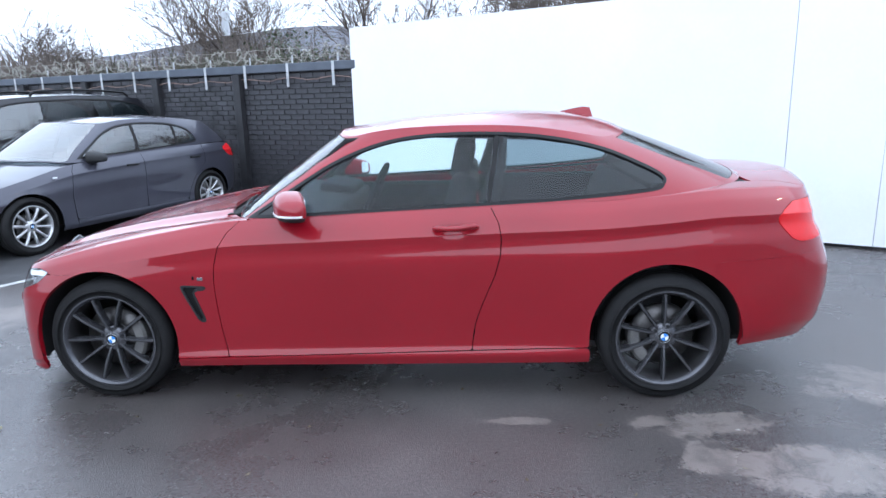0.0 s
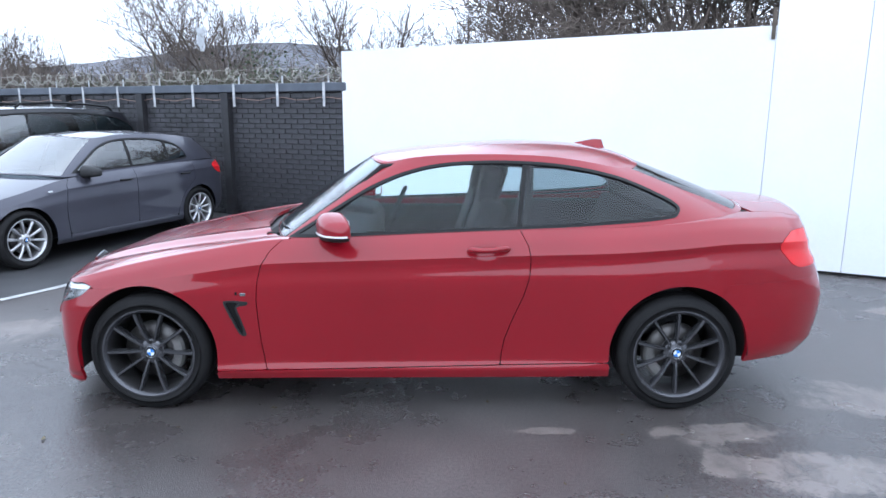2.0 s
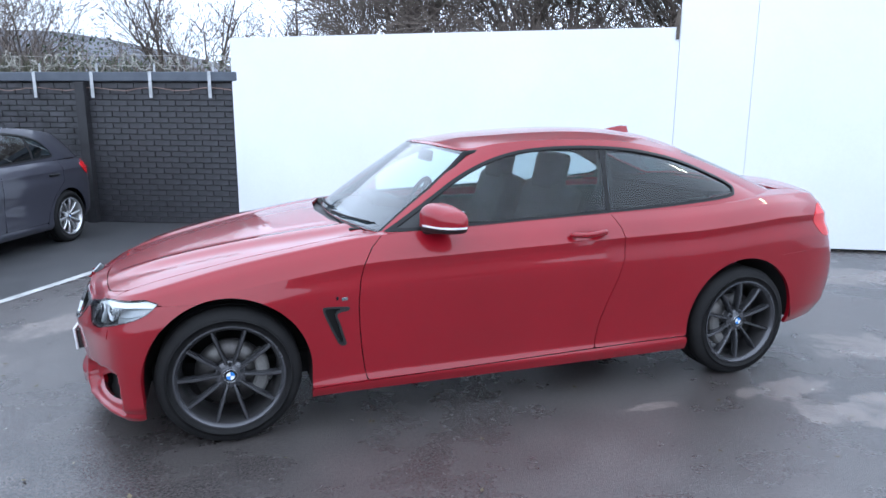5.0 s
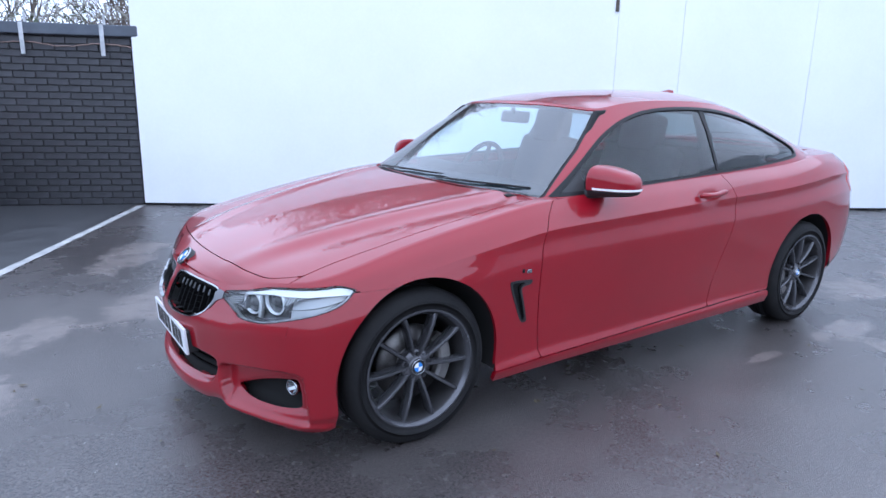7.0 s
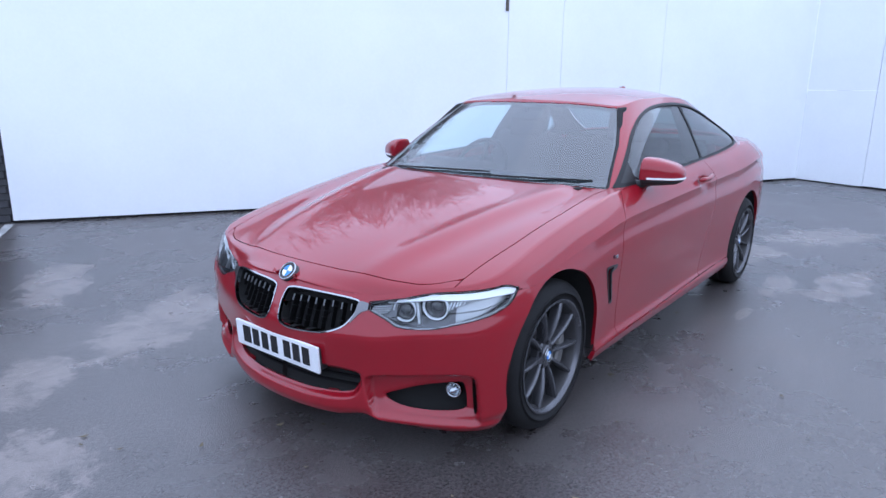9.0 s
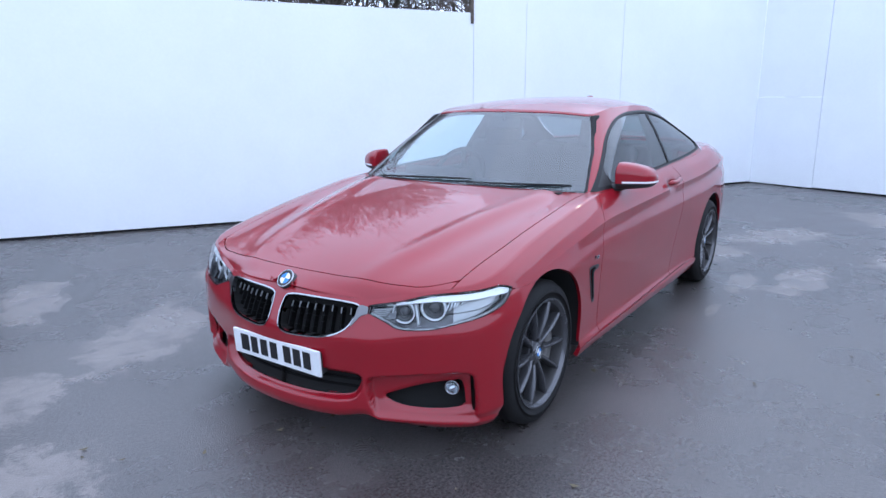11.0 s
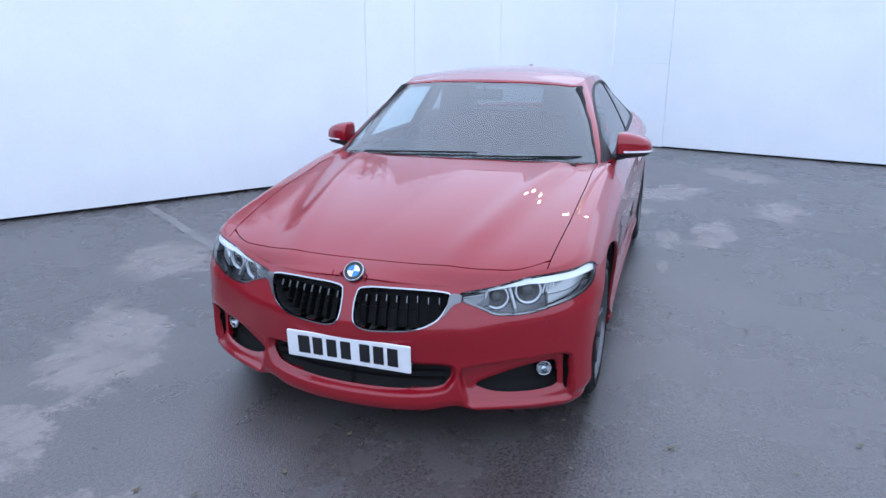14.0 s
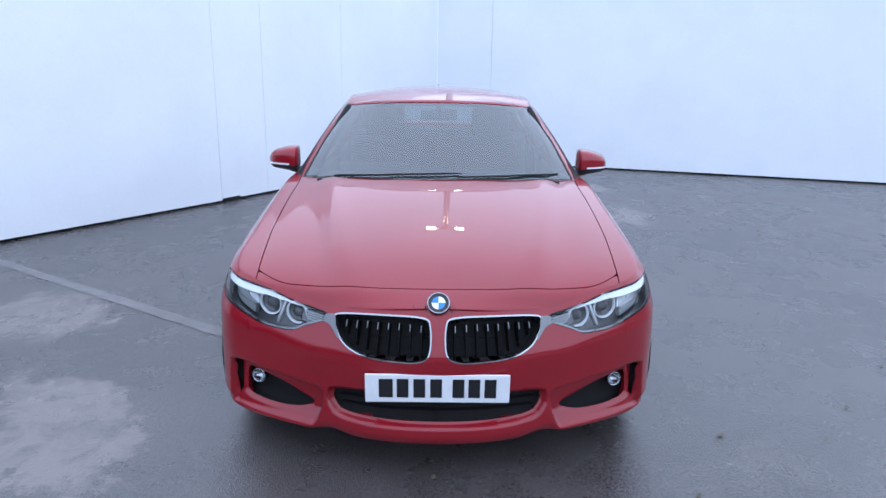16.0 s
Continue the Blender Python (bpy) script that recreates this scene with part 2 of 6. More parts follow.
class Skin:
    """A sheet of vertices with two surface coordinates, cut to shape by distance functions."""

    def __init__(self, verts, faces, st):
        self.v, self.f, self.st = verts, faces, st

    @classmethod
    def grid(cls, points, st):
        """points (n, m, 3) and st (n, m, 2)."""
        n, m = points.shape[:2]
        k = np.arange(n * m).reshape(n, m)
        q = np.stack([k[:-1, :-1], k[1:, :-1], k[1:, 1:], k[:-1, 1:]], -1).reshape(-1, 4)
        return cls(points.reshape(-1, 3), [tuple(r) for r in q], st.reshape(-1, 2))

    def cut(self, d):
        """Keeps what has d > 0; d: a number per vertex."""
        keep = d > 0
        v, st, new_of, made, faces = [], [], {}, {}, []

        def old(i):
            if i not in new_of:
                new_of[i] = len(v)
                v.append(self.v[i])
                st.append(self.st[i])
            return new_of[i]

        def mid(i, j):
            key = (i, j) if i < j else (j, i)
            if key not in made:
                a, b = key
                t = d[a] / (d[a] - d[b])
                made[key] = len(v)
                v.append(self.v[a] + t * (self.v[b] - self.v[a]))
                st.append(self.st[a] + t * (self.st[b] - self.st[a]))
            return made[key]

        for f in self.f:
            n = len(f)
            ks = [keep[i] for i in f]
            if all(ks):
                faces.append(tuple(old(i) for i in f))
            elif any(ks):
                out = []
                for a in range(n):
                    i, j = f[a], f[(a + 1) % n]
                    if keep[i]:
                        out.append(old(i))
                    if keep[i] != keep[j]:
                        out.append(mid(i, j))
                if len(out) >= 3:
                    faces.append(tuple(out))
        return Skin(np.array(v).reshape(-1, 3), faces, np.array(st).reshape(-1, 2))

    def within(self, loop, grow=0.0, flip=False):
        d = signed(loop, self.st) + grow
        return self.cut(-d if flip else d)

    def moved(self, inward, centre=(0, 0, 0.6)):
        """The sheet shifted along its own normals."""
        nv = np.zeros_like(self.v)
        for f in self.f:
            p = self.v[list(f)]
            c = np.cross(p[1] - p[0], p[-1] - p[0])
            if len(f) > 3:
                c = c + np.cross(p[2] - p[1], p[0] - p[1])
            nv[list(f)] += c
        nv /= np.maximum(np.linalg.norm(nv, axis=1, keepdims=True), 1e-12)
        return Skin(self.v - inward * nv, self.f, self.st)

    def bmesh(self, sides=(1,), lip=0.0, place=Matrix()):
        """sides: 1 the side as built, -1 its mirror image; both are joined at the middle."""
        bm = bmesh.new()
        for s in sides:
            vs = [bm.verts.new(place @ Vector((p[0], s * p[1], p[2]))) for p in self.v]
            for f in self.f:
                if len(set(f)) < 3:
                    continue
                q = [vs[i] for i in f]
                try:
                    bm.faces.new(q if s == 1 else q[::-1])
                except ValueError:
                    pass
        bmesh.ops.remove_doubles(bm, verts=bm.verts, dist=0.0004)
        bmesh.ops.dissolve_degenerate(bm, edges=bm.edges, dist=0.0002)
        if lip:
            bm.normal_update()
            rim = [e for e in bm.edges if len(e.link_faces) == 1]
            normals = {v: v.normal.copy() for e in rim for v in e.verts}
            for e in rim:
                e.smooth = False
            out = bmesh.ops.extrude_edge_only(bm, edges=rim)["geom"]
            for g in out:
                if isinstance(g, bmesh.types.BMVert):
                    near = min((o.other_vert(g) for o in g.link_edges if o.other_vert(g) in normals), key=lambda w: (w.co - g.co).length, default=None)
                    if near is not None:
                        g.co -= lip * normals[near]
        return bm


# ---- surroundings ----
# worn pale stains: place, half lengths and turn
STAINS = [(-1.75, 1.6, 1.0, 0.45, 33), (-1.85, 2.9, 0.9, 0.35, 62), (-2.6, 1.3, 0.5, 0.3, 40), (1.55, -1.15, 0.5, 0.18, 0), (1.85, -1.52, 0.8, 0.28, -8), (2.5, -0.75, 0.5, 0.35, 10),
          (0.68, -1.12, 0.26, 0.07, 0), (4.25, 0.7, 1.0, 0.5, -20), (3.6, -1.1, 1.0, 0.5, -30), (-3.2, 0.4, 0.8, 0.5, 20), (-0.4, 2.4, 0.8, 0.5, 40), (3.0, -2.2, 0.9, 0.35, -10), (5.2, -2.0, 1.0, 0.5, 30)]


def asphalt():
    m = shader("damp_asphalt", (0.09, 0.088, 0.09), 0.5, 0.0, 0.0, 0.85)
    b = m.node_tree.nodes["Principled BSDF"]
    p = coords(m)
    big = node(m, "ShaderNodeTexNoise", Scale=0.55, Detail=5.0, Roughness=0.55, Distortion=0.6)
    mid = node(m, "ShaderNodeTexNoise", Scale=2.6, Detail=8.0, Roughness=0.65)
    grit = node(m, "ShaderNodeTexNoise", Scale=75.0, Detail=6.0, Roughness=0.7)
    stone = node(m, "ShaderNodeTexVoronoi", Scale=170.0)
    for n in (big, mid, grit, stone):
        link(m, p, 0, n, 0)
    base = ramp(m, big, 0, [(0.3, (0.044, 0.038, 0.0365)), (0.5, (0.062, 0.054, 0.052)), (0.7, (0.088, 0.0775, 0.074))])
    worn = ramp(m, mid, 0, [(0.46, (0, 0, 0)), (0.72, (1, 1, 1))])
    mix = node(m, "ShaderNodeMixRGB", Color2=(0.125, 0.111, 0.104, 1))
    link(m, base, 0, mix, 1)
    scaled = node(m, "ShaderNodeMath")
    scaled.operation = "MULTIPLY"
    scaled.inputs[1].default_value = 0.42
    link(m, worn, 0, scaled, 0)
    link(m, scaled, 0, mix, 0)
    speck = node(m, "ShaderNodeMixRGB")
    speck.blend_type = "OVERLAY"
    speck.inputs[0].default_value = 0.55
    link(m, mix, 0, speck, 1)
    gr = ramp(m, grit, 0, [(0.38, (0.12, 0.12, 0.12)), (0.62, (0.88, 0.88, 0.88))])
    link(m, gr, 0, speck, 2)
    # pale stains where the surface has worn dry
    edge = node(m, "ShaderNodeTexNoise", Scale=4.5, Detail=12.0, Roughness=0.74)
    link(m, p, 0, edge, 0)
    total = None
    for x, y, rx, ry, turn in STAINS:
        c, q = node(m, "ShaderNodeTexCoord"), node(m, "ShaderNodeMapping")
        q.vector_type = "TEXTURE"
        q.inputs["Location"].default_value = (x, y, 0)
        q.inputs["Rotation"].default_value = (0, 0, radians(turn))
        q.inputs["Scale"].default_value = (rx, ry, 1)
        link(m, c, "Object", q, 0)
        g = node(m, "ShaderNodeTexGradient")
        g.gradient_type = "SPHERICAL"
        link(m, q, 0, g, 0)
        if total is None:
            total = g
        else:
            s = node(m, "ShaderNodeMath")
            s.operation = "MAXIMUM"
            link(m, total, 1 if total.bl_idname == "ShaderNodeTexGradient" else 0, s, 0)
            link(m, g, 1, s, 1)
            total = s
    both = node(m, "ShaderNodeMath")
    both.operation = "MULTIPLY_ADD"
    both.inputs[1].default_value = 0.5
    link(m, total, 0, both, 0)
    link(m, edge, 0, both, 2)
    pale = ramp(m, both, 0, [(0.665, (0, 0, 0)), (0.74, (0.85, 0.85, 0.85))])
    gaps = node(m, "ShaderNodeTexNoise", Scale=7.0, Detail=10.0, Roughness=0.72, Distortion=0.5)
    link(m, p, 0, gaps, 0)
    holes = ramp(m, gaps, 0, [(0.36, (0.25, 0.25, 0.25)), (0.54, (1, 1, 1))])
    broken = node(m, "ShaderNodeMath")
    broken.operation = "MULTIPLY"
    link(m, pale, 0, broken, 0)
    link(m, holes, 0, broken, 1)
    stain = node(m, "ShaderNodeMixRGB", Color2=(0.20, 0.170, 0.155, 1))
    link(m, broken, 0, stain, 0)
    link(m, speck, 0, stain, 1)
    link(m, stain, 0, b, "Base Color")
    wet = node(m, "ShaderNodeMapRange")
    wet.inputs[1].default_value, wet.inputs[2].default_value = 0.35, 0.7
    wet.inputs[3].default_value, wet.inputs[4].default_value = 0.21, 0.37
    damp = node(m, "ShaderNodeMath")
    damp.operation = "MULTIPLY_ADD"
    damp.inputs[1].default_value = 0.5
    link(m, mid, 0, damp, 0)
    half = node(m, "ShaderNodeMath")
    half.operation = "MULTIPLY"
    half.inputs[1].default_value = 0.5
    link(m, big, 0, half, 0)
    link(m, half, 0, damp, 2)
    link(m, damp, 0, wet, 0)
    link(m, wet, 0, b, "Roughness")
    bump = node(m, "ShaderNodeBump", Strength=0.34, Distance=0.004)
    link(m, stone, 0, bump, "Height")
    link(m, bump, 0, b, "Normal")
    return m


ASPHALT = asphalt()
DARKPATCH = weathered("newer_black_asphalt", (0.03, 0.03, 0.032), (0.06, 0.06, 0.063), (0.45, 0.7), 4, 130, 0.35)
LINE = weathered("worn_white_road_paint", (0.26, 0.26, 0.26), (0.5, 0.5, 0.49), (0.5, 0.8), 6, 90, 0.2)
OLDLINE = weathered("faded_road_paint", (0.09, 0.083, 0.08), (0.20, 0.185, 0.18), (0.24, 0.4), 6, 90, 0.2)
BOARD = weathered("white_painted_board", (0.79, 0.815, 0.845), (0.85, 0.875, 0.90), (0.45, 0.6), 0.9, 30, 0.04)
BRICK = weathered("black_painted_brick", (0.018, 0.018, 0.021), (0.065, 0.065, 0.074), (0.35, 0.6), 5, 60, 0.5)
# same black paint as the bricks, darkened to show the piers' unlit face
PIER = weathered("shaded_black_pier", (0.010, 0.010, 0.012), (0.030, 0.030, 0.034), (0.5, 0.7), 5, 60, 0.5)
MORTAR = weathered("black_painted_mortar", (0.008, 0.008, 0.009), (0.02, 0.02, 0.021), (0.6, 0.8), 8, 90, 0.3)
COPING = weathered("slate_painted_coping", (0.06, 0.07, 0.09), (0.10, 0.115, 0.14), (0.45, 0.7), 3, 70, 0.2)
GALV = weathered("galvanised_steel", (0.35, 0.36, 0.37), (0.6, 0.61, 0.62), (0.4, 0.6), 10, 90, 0.1, 0.5)
BARK = weathered("winter_bark", (0.055, 0.044, 0.035), (0.14, 0.115, 0.09), (0.8, 0.95), 5, 40, 0.4)
TWIG = weathered("brown_twigs", (0.09, 0.071, 0.06), (0.21, 0.17, 0.145), (0.8, 0.95), 2, 20, 0.0)
IVY = weathered("ivy_leaf", (0.02, 0.035, 0.015), (0.06, 0.075, 0.03), (0.5, 0.7), 4, 30, 0.1)
# the bluish haze of distance is mixed into these base colours
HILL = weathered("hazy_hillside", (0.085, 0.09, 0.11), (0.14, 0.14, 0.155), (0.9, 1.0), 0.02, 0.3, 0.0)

bm = bmesh.new()
edges = [-900, -60, -25, -12, -6, 0, 6, 12, 25, 60, 900]
vs = [[bm.verts.new((x, y, 0)) for y in edges] for x in edges]
for i in range(len(edges) - 1):
    for j in range(len(edges) - 1):
        bm.faces.new((vs[i][j], vs[i + 1][j], vs[i + 1][j + 1], vs[i][j + 1]))
ground = tagged(part("ground", bm, ASPHALT), "damp grey asphalt yard with worn pale stains", "ground", kind="structure")

# plan of the hoarding: A near the brick wall, B where it grows taller, C the inner corner, D far end
A, B, C, D = Vector((-1.225, 5.44)), Vector((3.47, 2.553)), Vector((8.206, 0.006)), Vector((5.15, -8.6))
LOW, TALL = 2.44, 3.95


def sheet(bm, p, q, z0, z1, thick=0.05, bow=0.0):
    """An upright board from p to q; its thickness lies behind, away from the yard."""
    d = (q - p).normalized()
    back = Vector((-d.y, d.x)) * thick
    n = 6
    rows = []
    for k in range(n + 1):
        t = k / n
        s = bow * math.sin(math.pi * t)
        c = p + (q - p) * t
        f = c + Vector((-d.y, d.x)) * s
        rows.append([bm.verts.new((*f, z0)), bm.verts.new((*f, z1)), bm.verts.new((*(c + back), z1)), bm.verts.new((*(c + back), z0))])
    for a, b in zip(rows, rows[1:]):
        for k in range(4):
            bm.faces.new((a[k], b[k], b[(k + 1) % 4], a[(k + 1) % 4]))
    bm.faces.new(rows[0])
    bm.faces.new(rows[-1][::-1])
    bmesh.ops.recalc_face_normals(bm, faces=bm.faces)
    return bm


def hoarding(name, p, q, pieces, z0, label, seed):
    """pieces: (end as a share of the length, foot, top) one after another."""
    rng = random.Random(seed)
    wall = thing(name, label, "hoarding", kind="structure")
    at0 = 0.0
    for share, foot, top in pieces:
        a, b = p + (q - p) * at0, p + (q - p) * share
        d = (b - a).normalized()
        gap = 0.0025
        part("board", sheet(bmesh.new(), a + d * gap, b - d * gap, foot, top, 0.05, rng.uniform(-0.004, 0.006)), BOARD, wall, smooth=False)
        at0 = share
    # dark timber behind the joints and along the foot
    part("timber_rail", sheet(bmesh.new(), p, q, 0.0, z0 + 0.05, 0.04, 0.03), TRIM, wall, "dark timber sole plate under the boards", False)
    return wall


hoarding("wall_low_boards", A, B, [(1.0, 0.028, LOW)], 0.0, "smooth white painted low hoarding of flush plywood sheets", 1)
hoarding("wall_tall_boards", B, C, [(0.147, 0.03, TALL), (0.453, 0.03, TALL), (1.0, 0.03, TALL)], 0.0, "tall white painted hoarding with fine upright joints", 2)
LC = (D - C).length
side = thing("wall_side_boards", "tall white painted side hoarding with a dark gap at its foot", "hoarding", kind="structure")
dd = (D - C).normalized()
for i, (a, b, z0, z1) in enumerate([(0.0, 1.02, 0.02, 1.411), (0.0, 1.02, 1.413, TALL), (1.02, LC, 0.03, TALL)]):
    off = Vector((dd.y, -dd.x)) * (0.004 if i < 2 else 0.0)
    part("board", sheet(bmesh.new(), C + dd * (a + 0.0025) + off, C + dd * (b - 0.0025) + off, z0, z1, 0.05, 0.003), BOARD, side, smooth=False)
part("timber_rail", sheet(bmesh.new(), C, D, 0.0, 0.06, 0.04, 0.03), TRIM, side, "dark timber sole plate under the boards", False)

# brick wall with piers, coping, brackets and coiled wire
P0, P1 = Vector((-0.62, 5.22)), Vector((-14.6, 11.3))
wd = (P1 - P0).normalized()
wn2 = Vector((wd.y, -wd.x))
if wn2.y > 0:
    wn2 = -wn2
WLEN, WTOP = (P1 - P0).length, 1.90
frame_w = Matrix(((wd.x, wn2.x, 0, P0.x), (wd.y, wn2.y, 0, P0.y), (0, 0, 1, 0), (0, 0, 0, 1)))
brick_wall = thing("wall_brick", "black painted brick boundary wall with piers and razor wire", "wall", kind="structure")
part("backing", boxed((WLEN, 0.2, WTOP), frame_w @ at(WLEN / 2, -0.115, WTOP / 2)), MORTAR, brick_wall, "black mortar bed", False)
part("coping", boxed((WLEN, 0.30, 0.12), frame_w @ at(WLEN / 2, -0.10, WTOP + 0.06), 0.012), COPING, brick_wall, "slate blue painted concrete coping", False)
for k in range(6):
    x = 2.72 + 1.76 * k
    part("pier", boxed((0.13, 0.10, WTOP - 0.01), frame_w @ at(x, 0.05, (WTOP - 0.01) / 2), 0.008), PIER, brick_wall, "black painted brick pier", False)


# ---- the red coupe: skins ----
def plan_curve(points):
    """The half outline in plan as functions of a, the length along it, which is 0 at x = 0."""
    p = np.array(points, float)
    q = np.vstack([p[2:0:-1] * (1, -1), p, p[-2:-4:-1] * (1, -1)])
    c = np.concatenate([[0], np.cumsum(np.linalg.norm(np.diff(q, axis=0), axis=1))])
    t = np.linspace(c[2], c[-3], 3000)
    x, h = natural(c, q[:, 0], t), natural(c, q[:, 1], t)
    a = np.concatenate([[0], np.cumsum(np.hypot(np.diff(x), np.diff(h)))])
    a -= np.interp(0, x, a)
    return a, x, h


class Lower:
    """The lower body: plan outline, foot and top heights, and section insets between stations."""

    def __init__(self, plan, stations, knots):
        self.a, self.x, self.h = plan_curve(plan)
        self.knots = knots
        self.sa = [self.of(*s[0]) for s in stations]
        self.rows = np.array([s[1] for s in stations])

    def of(self, kind, value):
        """a of a place on the outline: 'x' along the side, 'f' or 'r' a half width at the front or rear."""
        if kind == "x":
            return float(np.interp(value, self.x, self.a))
        k = np.argmax(self.h)
        if kind == "f":
            return float(np.interp(value, self.h[:k], self.a[:k]))
        return float(np.interp(-value, -self.h[k:], self.a[k:]))

    def line(self, pairs, a):
        return pchip([self.of(*p[0]) for p in pairs], [p[1] for p in pairs], a)

    def shape(self, foot, top):
        self.foot, self.top = foot, top
        return self

    def at(self, a, v):
        """Points for arrays a (n) and v (m)."""
        x, h = np.interp(a, self.a, self.x), np.interp(a, self.a, self.h)
        e = 1e-3
        tx = np.interp(a + e, self.a, self.x) - np.interp(a - e, self.a, self.x)
        th = np.interp(a + e, self.a, self.h) - np.interp(a - e, self.a, self.h)
        ends = a <= self.a[0] + 1e-6, a >= self.a[-1] - 1e-6
        tx[ends[0]], th[ends[0]], tx[ends[1]], th[ends[1]] = 0, 1, 0, -1
        n = np.hypot(tx, th)
        nx, nh = -th / n, tx / n
        z0, z1 = self.line(self.foot, a), self.line(self.top, a)
        inset = np.stack([pchip(self.sa, self.rows[:, k], a) for k in range(len(self.knots))], 1)
        k = self.knots.index(0.85)
        d = np.empty((len(a), len(v)))
        low, high = v <= 0.85, v > 0.85
        for i in range(len(a)):
            d[i, low] = pchip(self.knots[:k + 1], inset[i, :k + 1], v[low])
            d[i, high] = pchip(self.knots[k:], inset[i, k:], v[high])
        z = z0[:, None] + v[None, :] * (z1 - z0)[:, None]
        p = np.stack([x[:, None] - nx[:, None] * d, -(h[:, None] - nh[:, None] * d), z], -1)
        p[..., 1] = np.minimum(p[..., 1], 0)
        st = np.stack([np.broadcast_to(a[:, None], z.shape), z], -1)
        return p, st

    def edge(self, a):
        p, _ = self.at(np.atleast_1d(a), np.array([0.5, 1.0]))
        return p[:, 1]


def lid(edge, centre_x, centre_z, power=2.2, cols=28, extra=None):
    """A crowned sheet from the edge curve (n, 3) to the middle line."""
    t = np.linspace(1, 0, cols) ** 0.9
    x = edge[:, :1] + (centre_x[:, None] - edge[:, :1]) * (1 - t[None] ** 2)
    y = edge[:, 1:2] * t[None]
    z = edge[:, 2:] + (centre_z[:, None] - edge[:, 2:]) * (1 - t[None] ** power)
    p = np.stack([x, y, z], -1)
    if extra is not None:
        p[..., 2] += extra(p)
    return Skin.grid(p, p[..., :2].copy())


KNOTS = [0, 0.065, 0.125, 0.42, 0.68, 0.80, 0.85, 0.94, 1.0]
low = Lower(
    [(-2.140, 0), (-2.124, 0.2), (-2.073, 0.38), (-2.008, 0.555), (-1.922, 0.74), (-1.835, 0.846), (-1.715, 0.896), (-1.55, 0.912), (-1.38, 0.914), (-1, 0.903), (-0.4, 0.898),
     (0.3, 0.9), (0.9, 0.905), (1.4, 0.912), (1.75, 0.897), (2.0, 0.855), (2.18, 0.765), (2.29, 0.6), (2.36, 0.32), (2.38, 0)],
    [(("f", 0), [0.07, 0.012, 0.0, 0.01, 0.0, 0.02, 0.032, 0.06, 0.085]),
     (("f", 0.42), [0.06, 0.01, 0.0, 0.008, 0.0, 0.02, 0.03, 0.05, 0.07]),
     (("x", -1.8), [0.04, 0.014, 0.0, 0.0, 0.004, 0.02, 0.028, 0.05, 0.08]),
     (("x", -1.4), [0.03, 0.01, 0.006, 0.0, 0.0, 0.018, 0.03, 0.062, 0.105]),
     (("x", -0.8), [0.024, 0.009, 0.024, 0.011, 0.001, 0.012, 0.010, 0.05, 0.088]),
     (("x", 0.5), [0.022, 0.007, 0.026, 0.012, 0.001, 0.0145, 0.010, 0.05, 0.092]),
     (("x", 1.4), [0.03, 0.01, 0.01, 0.0, 0.0, 0.02, 0.014, 0.06, 0.112]),
     (("x", 2.0), [0.06, 0.035, 0.02, 0.0, 0.01, 0.035, 0.036, 0.09, 0.15]),
     (("r", 0.6), [0.1, 0.06, 0.03, 0.0, 0.055, 0.10, 0.11, 0.125, 0.145]),
     (("r", 0), [0.12, 0.07, 0.03, 0.0, 0.06, 0.09, 0.10, 0.11, 0.12])],
    KNOTS)
low.shape(
    [(("f", 0), 0.115), (("f", 0.3), 0.122), (("f", 0.41), 0.142), (("f", 0.5), 0.132), (("f", 0.62), 0.134), (("x", -1.8), 0.152), (("x", -1.72), 0.175), (("x", -1.0), 0.182), (("x", 1.02), 0.194), (("x", 1.75), 0.264), (("x", 2.05), 0.282), (("r", 0.6), 0.27), (("r", 0), 0.26)],
    [(("f", 0), 0.645), (("f", 0.42), 0.632), (("f", 0.6), 0.670), (("x", -1.8), 0.716), (("x", -1.65), 0.749), (("x", -1.4), 0.806), (("x", -1.1), 0.862), (("x", -0.7), 0.921), (("x", -0.34), 0.935), (("x", 0.5), 0.967),
     (("x", 1.06), 0.986), (("x", 1.35), 1.006), (("x", 1.7), 1.03), (("x", 2.0), 1.028), (("x", 2.18), 1.014), (("r", 0.4), 1.018), (("r", 0), 1.022)])

aa = np.concatenate([np.linspace(low.a[0], low.of("x", -1.0), 250)[:-1], np.linspace(low.of("x", -1.0), low.of("x", 1.0), 120)[:-1], np.linspace(low.of("x", 1.0), low.a[-1], 100)])
vv = np.unique(np.concatenate([np.linspace(0, 0.25, 24), np.linspace(0.25, 0.78, 46), np.linspace(0.78, 1, 30), [0.80, 0.85]]))
SP, SST = low.at(aa, vv)


def fade(d, lo, hi):
    t = np.clip((d - lo) / (hi - lo), 0, 1)
    return t * t * (3 - 2 * t)


FOG = smooth_loop([(low.of("f", h), z) for h, z in ((0.487, 0.242), (0.55, 0.275), (0.64, 0.308), (0.74, 0.33), (0.778, 0.325), (0.79, 0.25), (0.776, 0.224), (0.67, 0.212), (0.55, 0.216))], 6)
INTAKE = smooth_loop([(low.a[0] - 0.3, 0.33), (low.of("f", 0.2), 0.33), (low.of("f", 0.37), 0.326), (low.of("f", 0.398), 0.308), (low.of("f", 0.386), 0.270), (low.of("f", 0.345), 0.243), (low.of("f", 0.18), 0.230), (low.a[0] - 0.3, 0.227)], 6, (0, 7))
front_n = int((aa < low.of("x", -1.45)).sum())
fs = SST[:front_n].reshape(-1, 2)
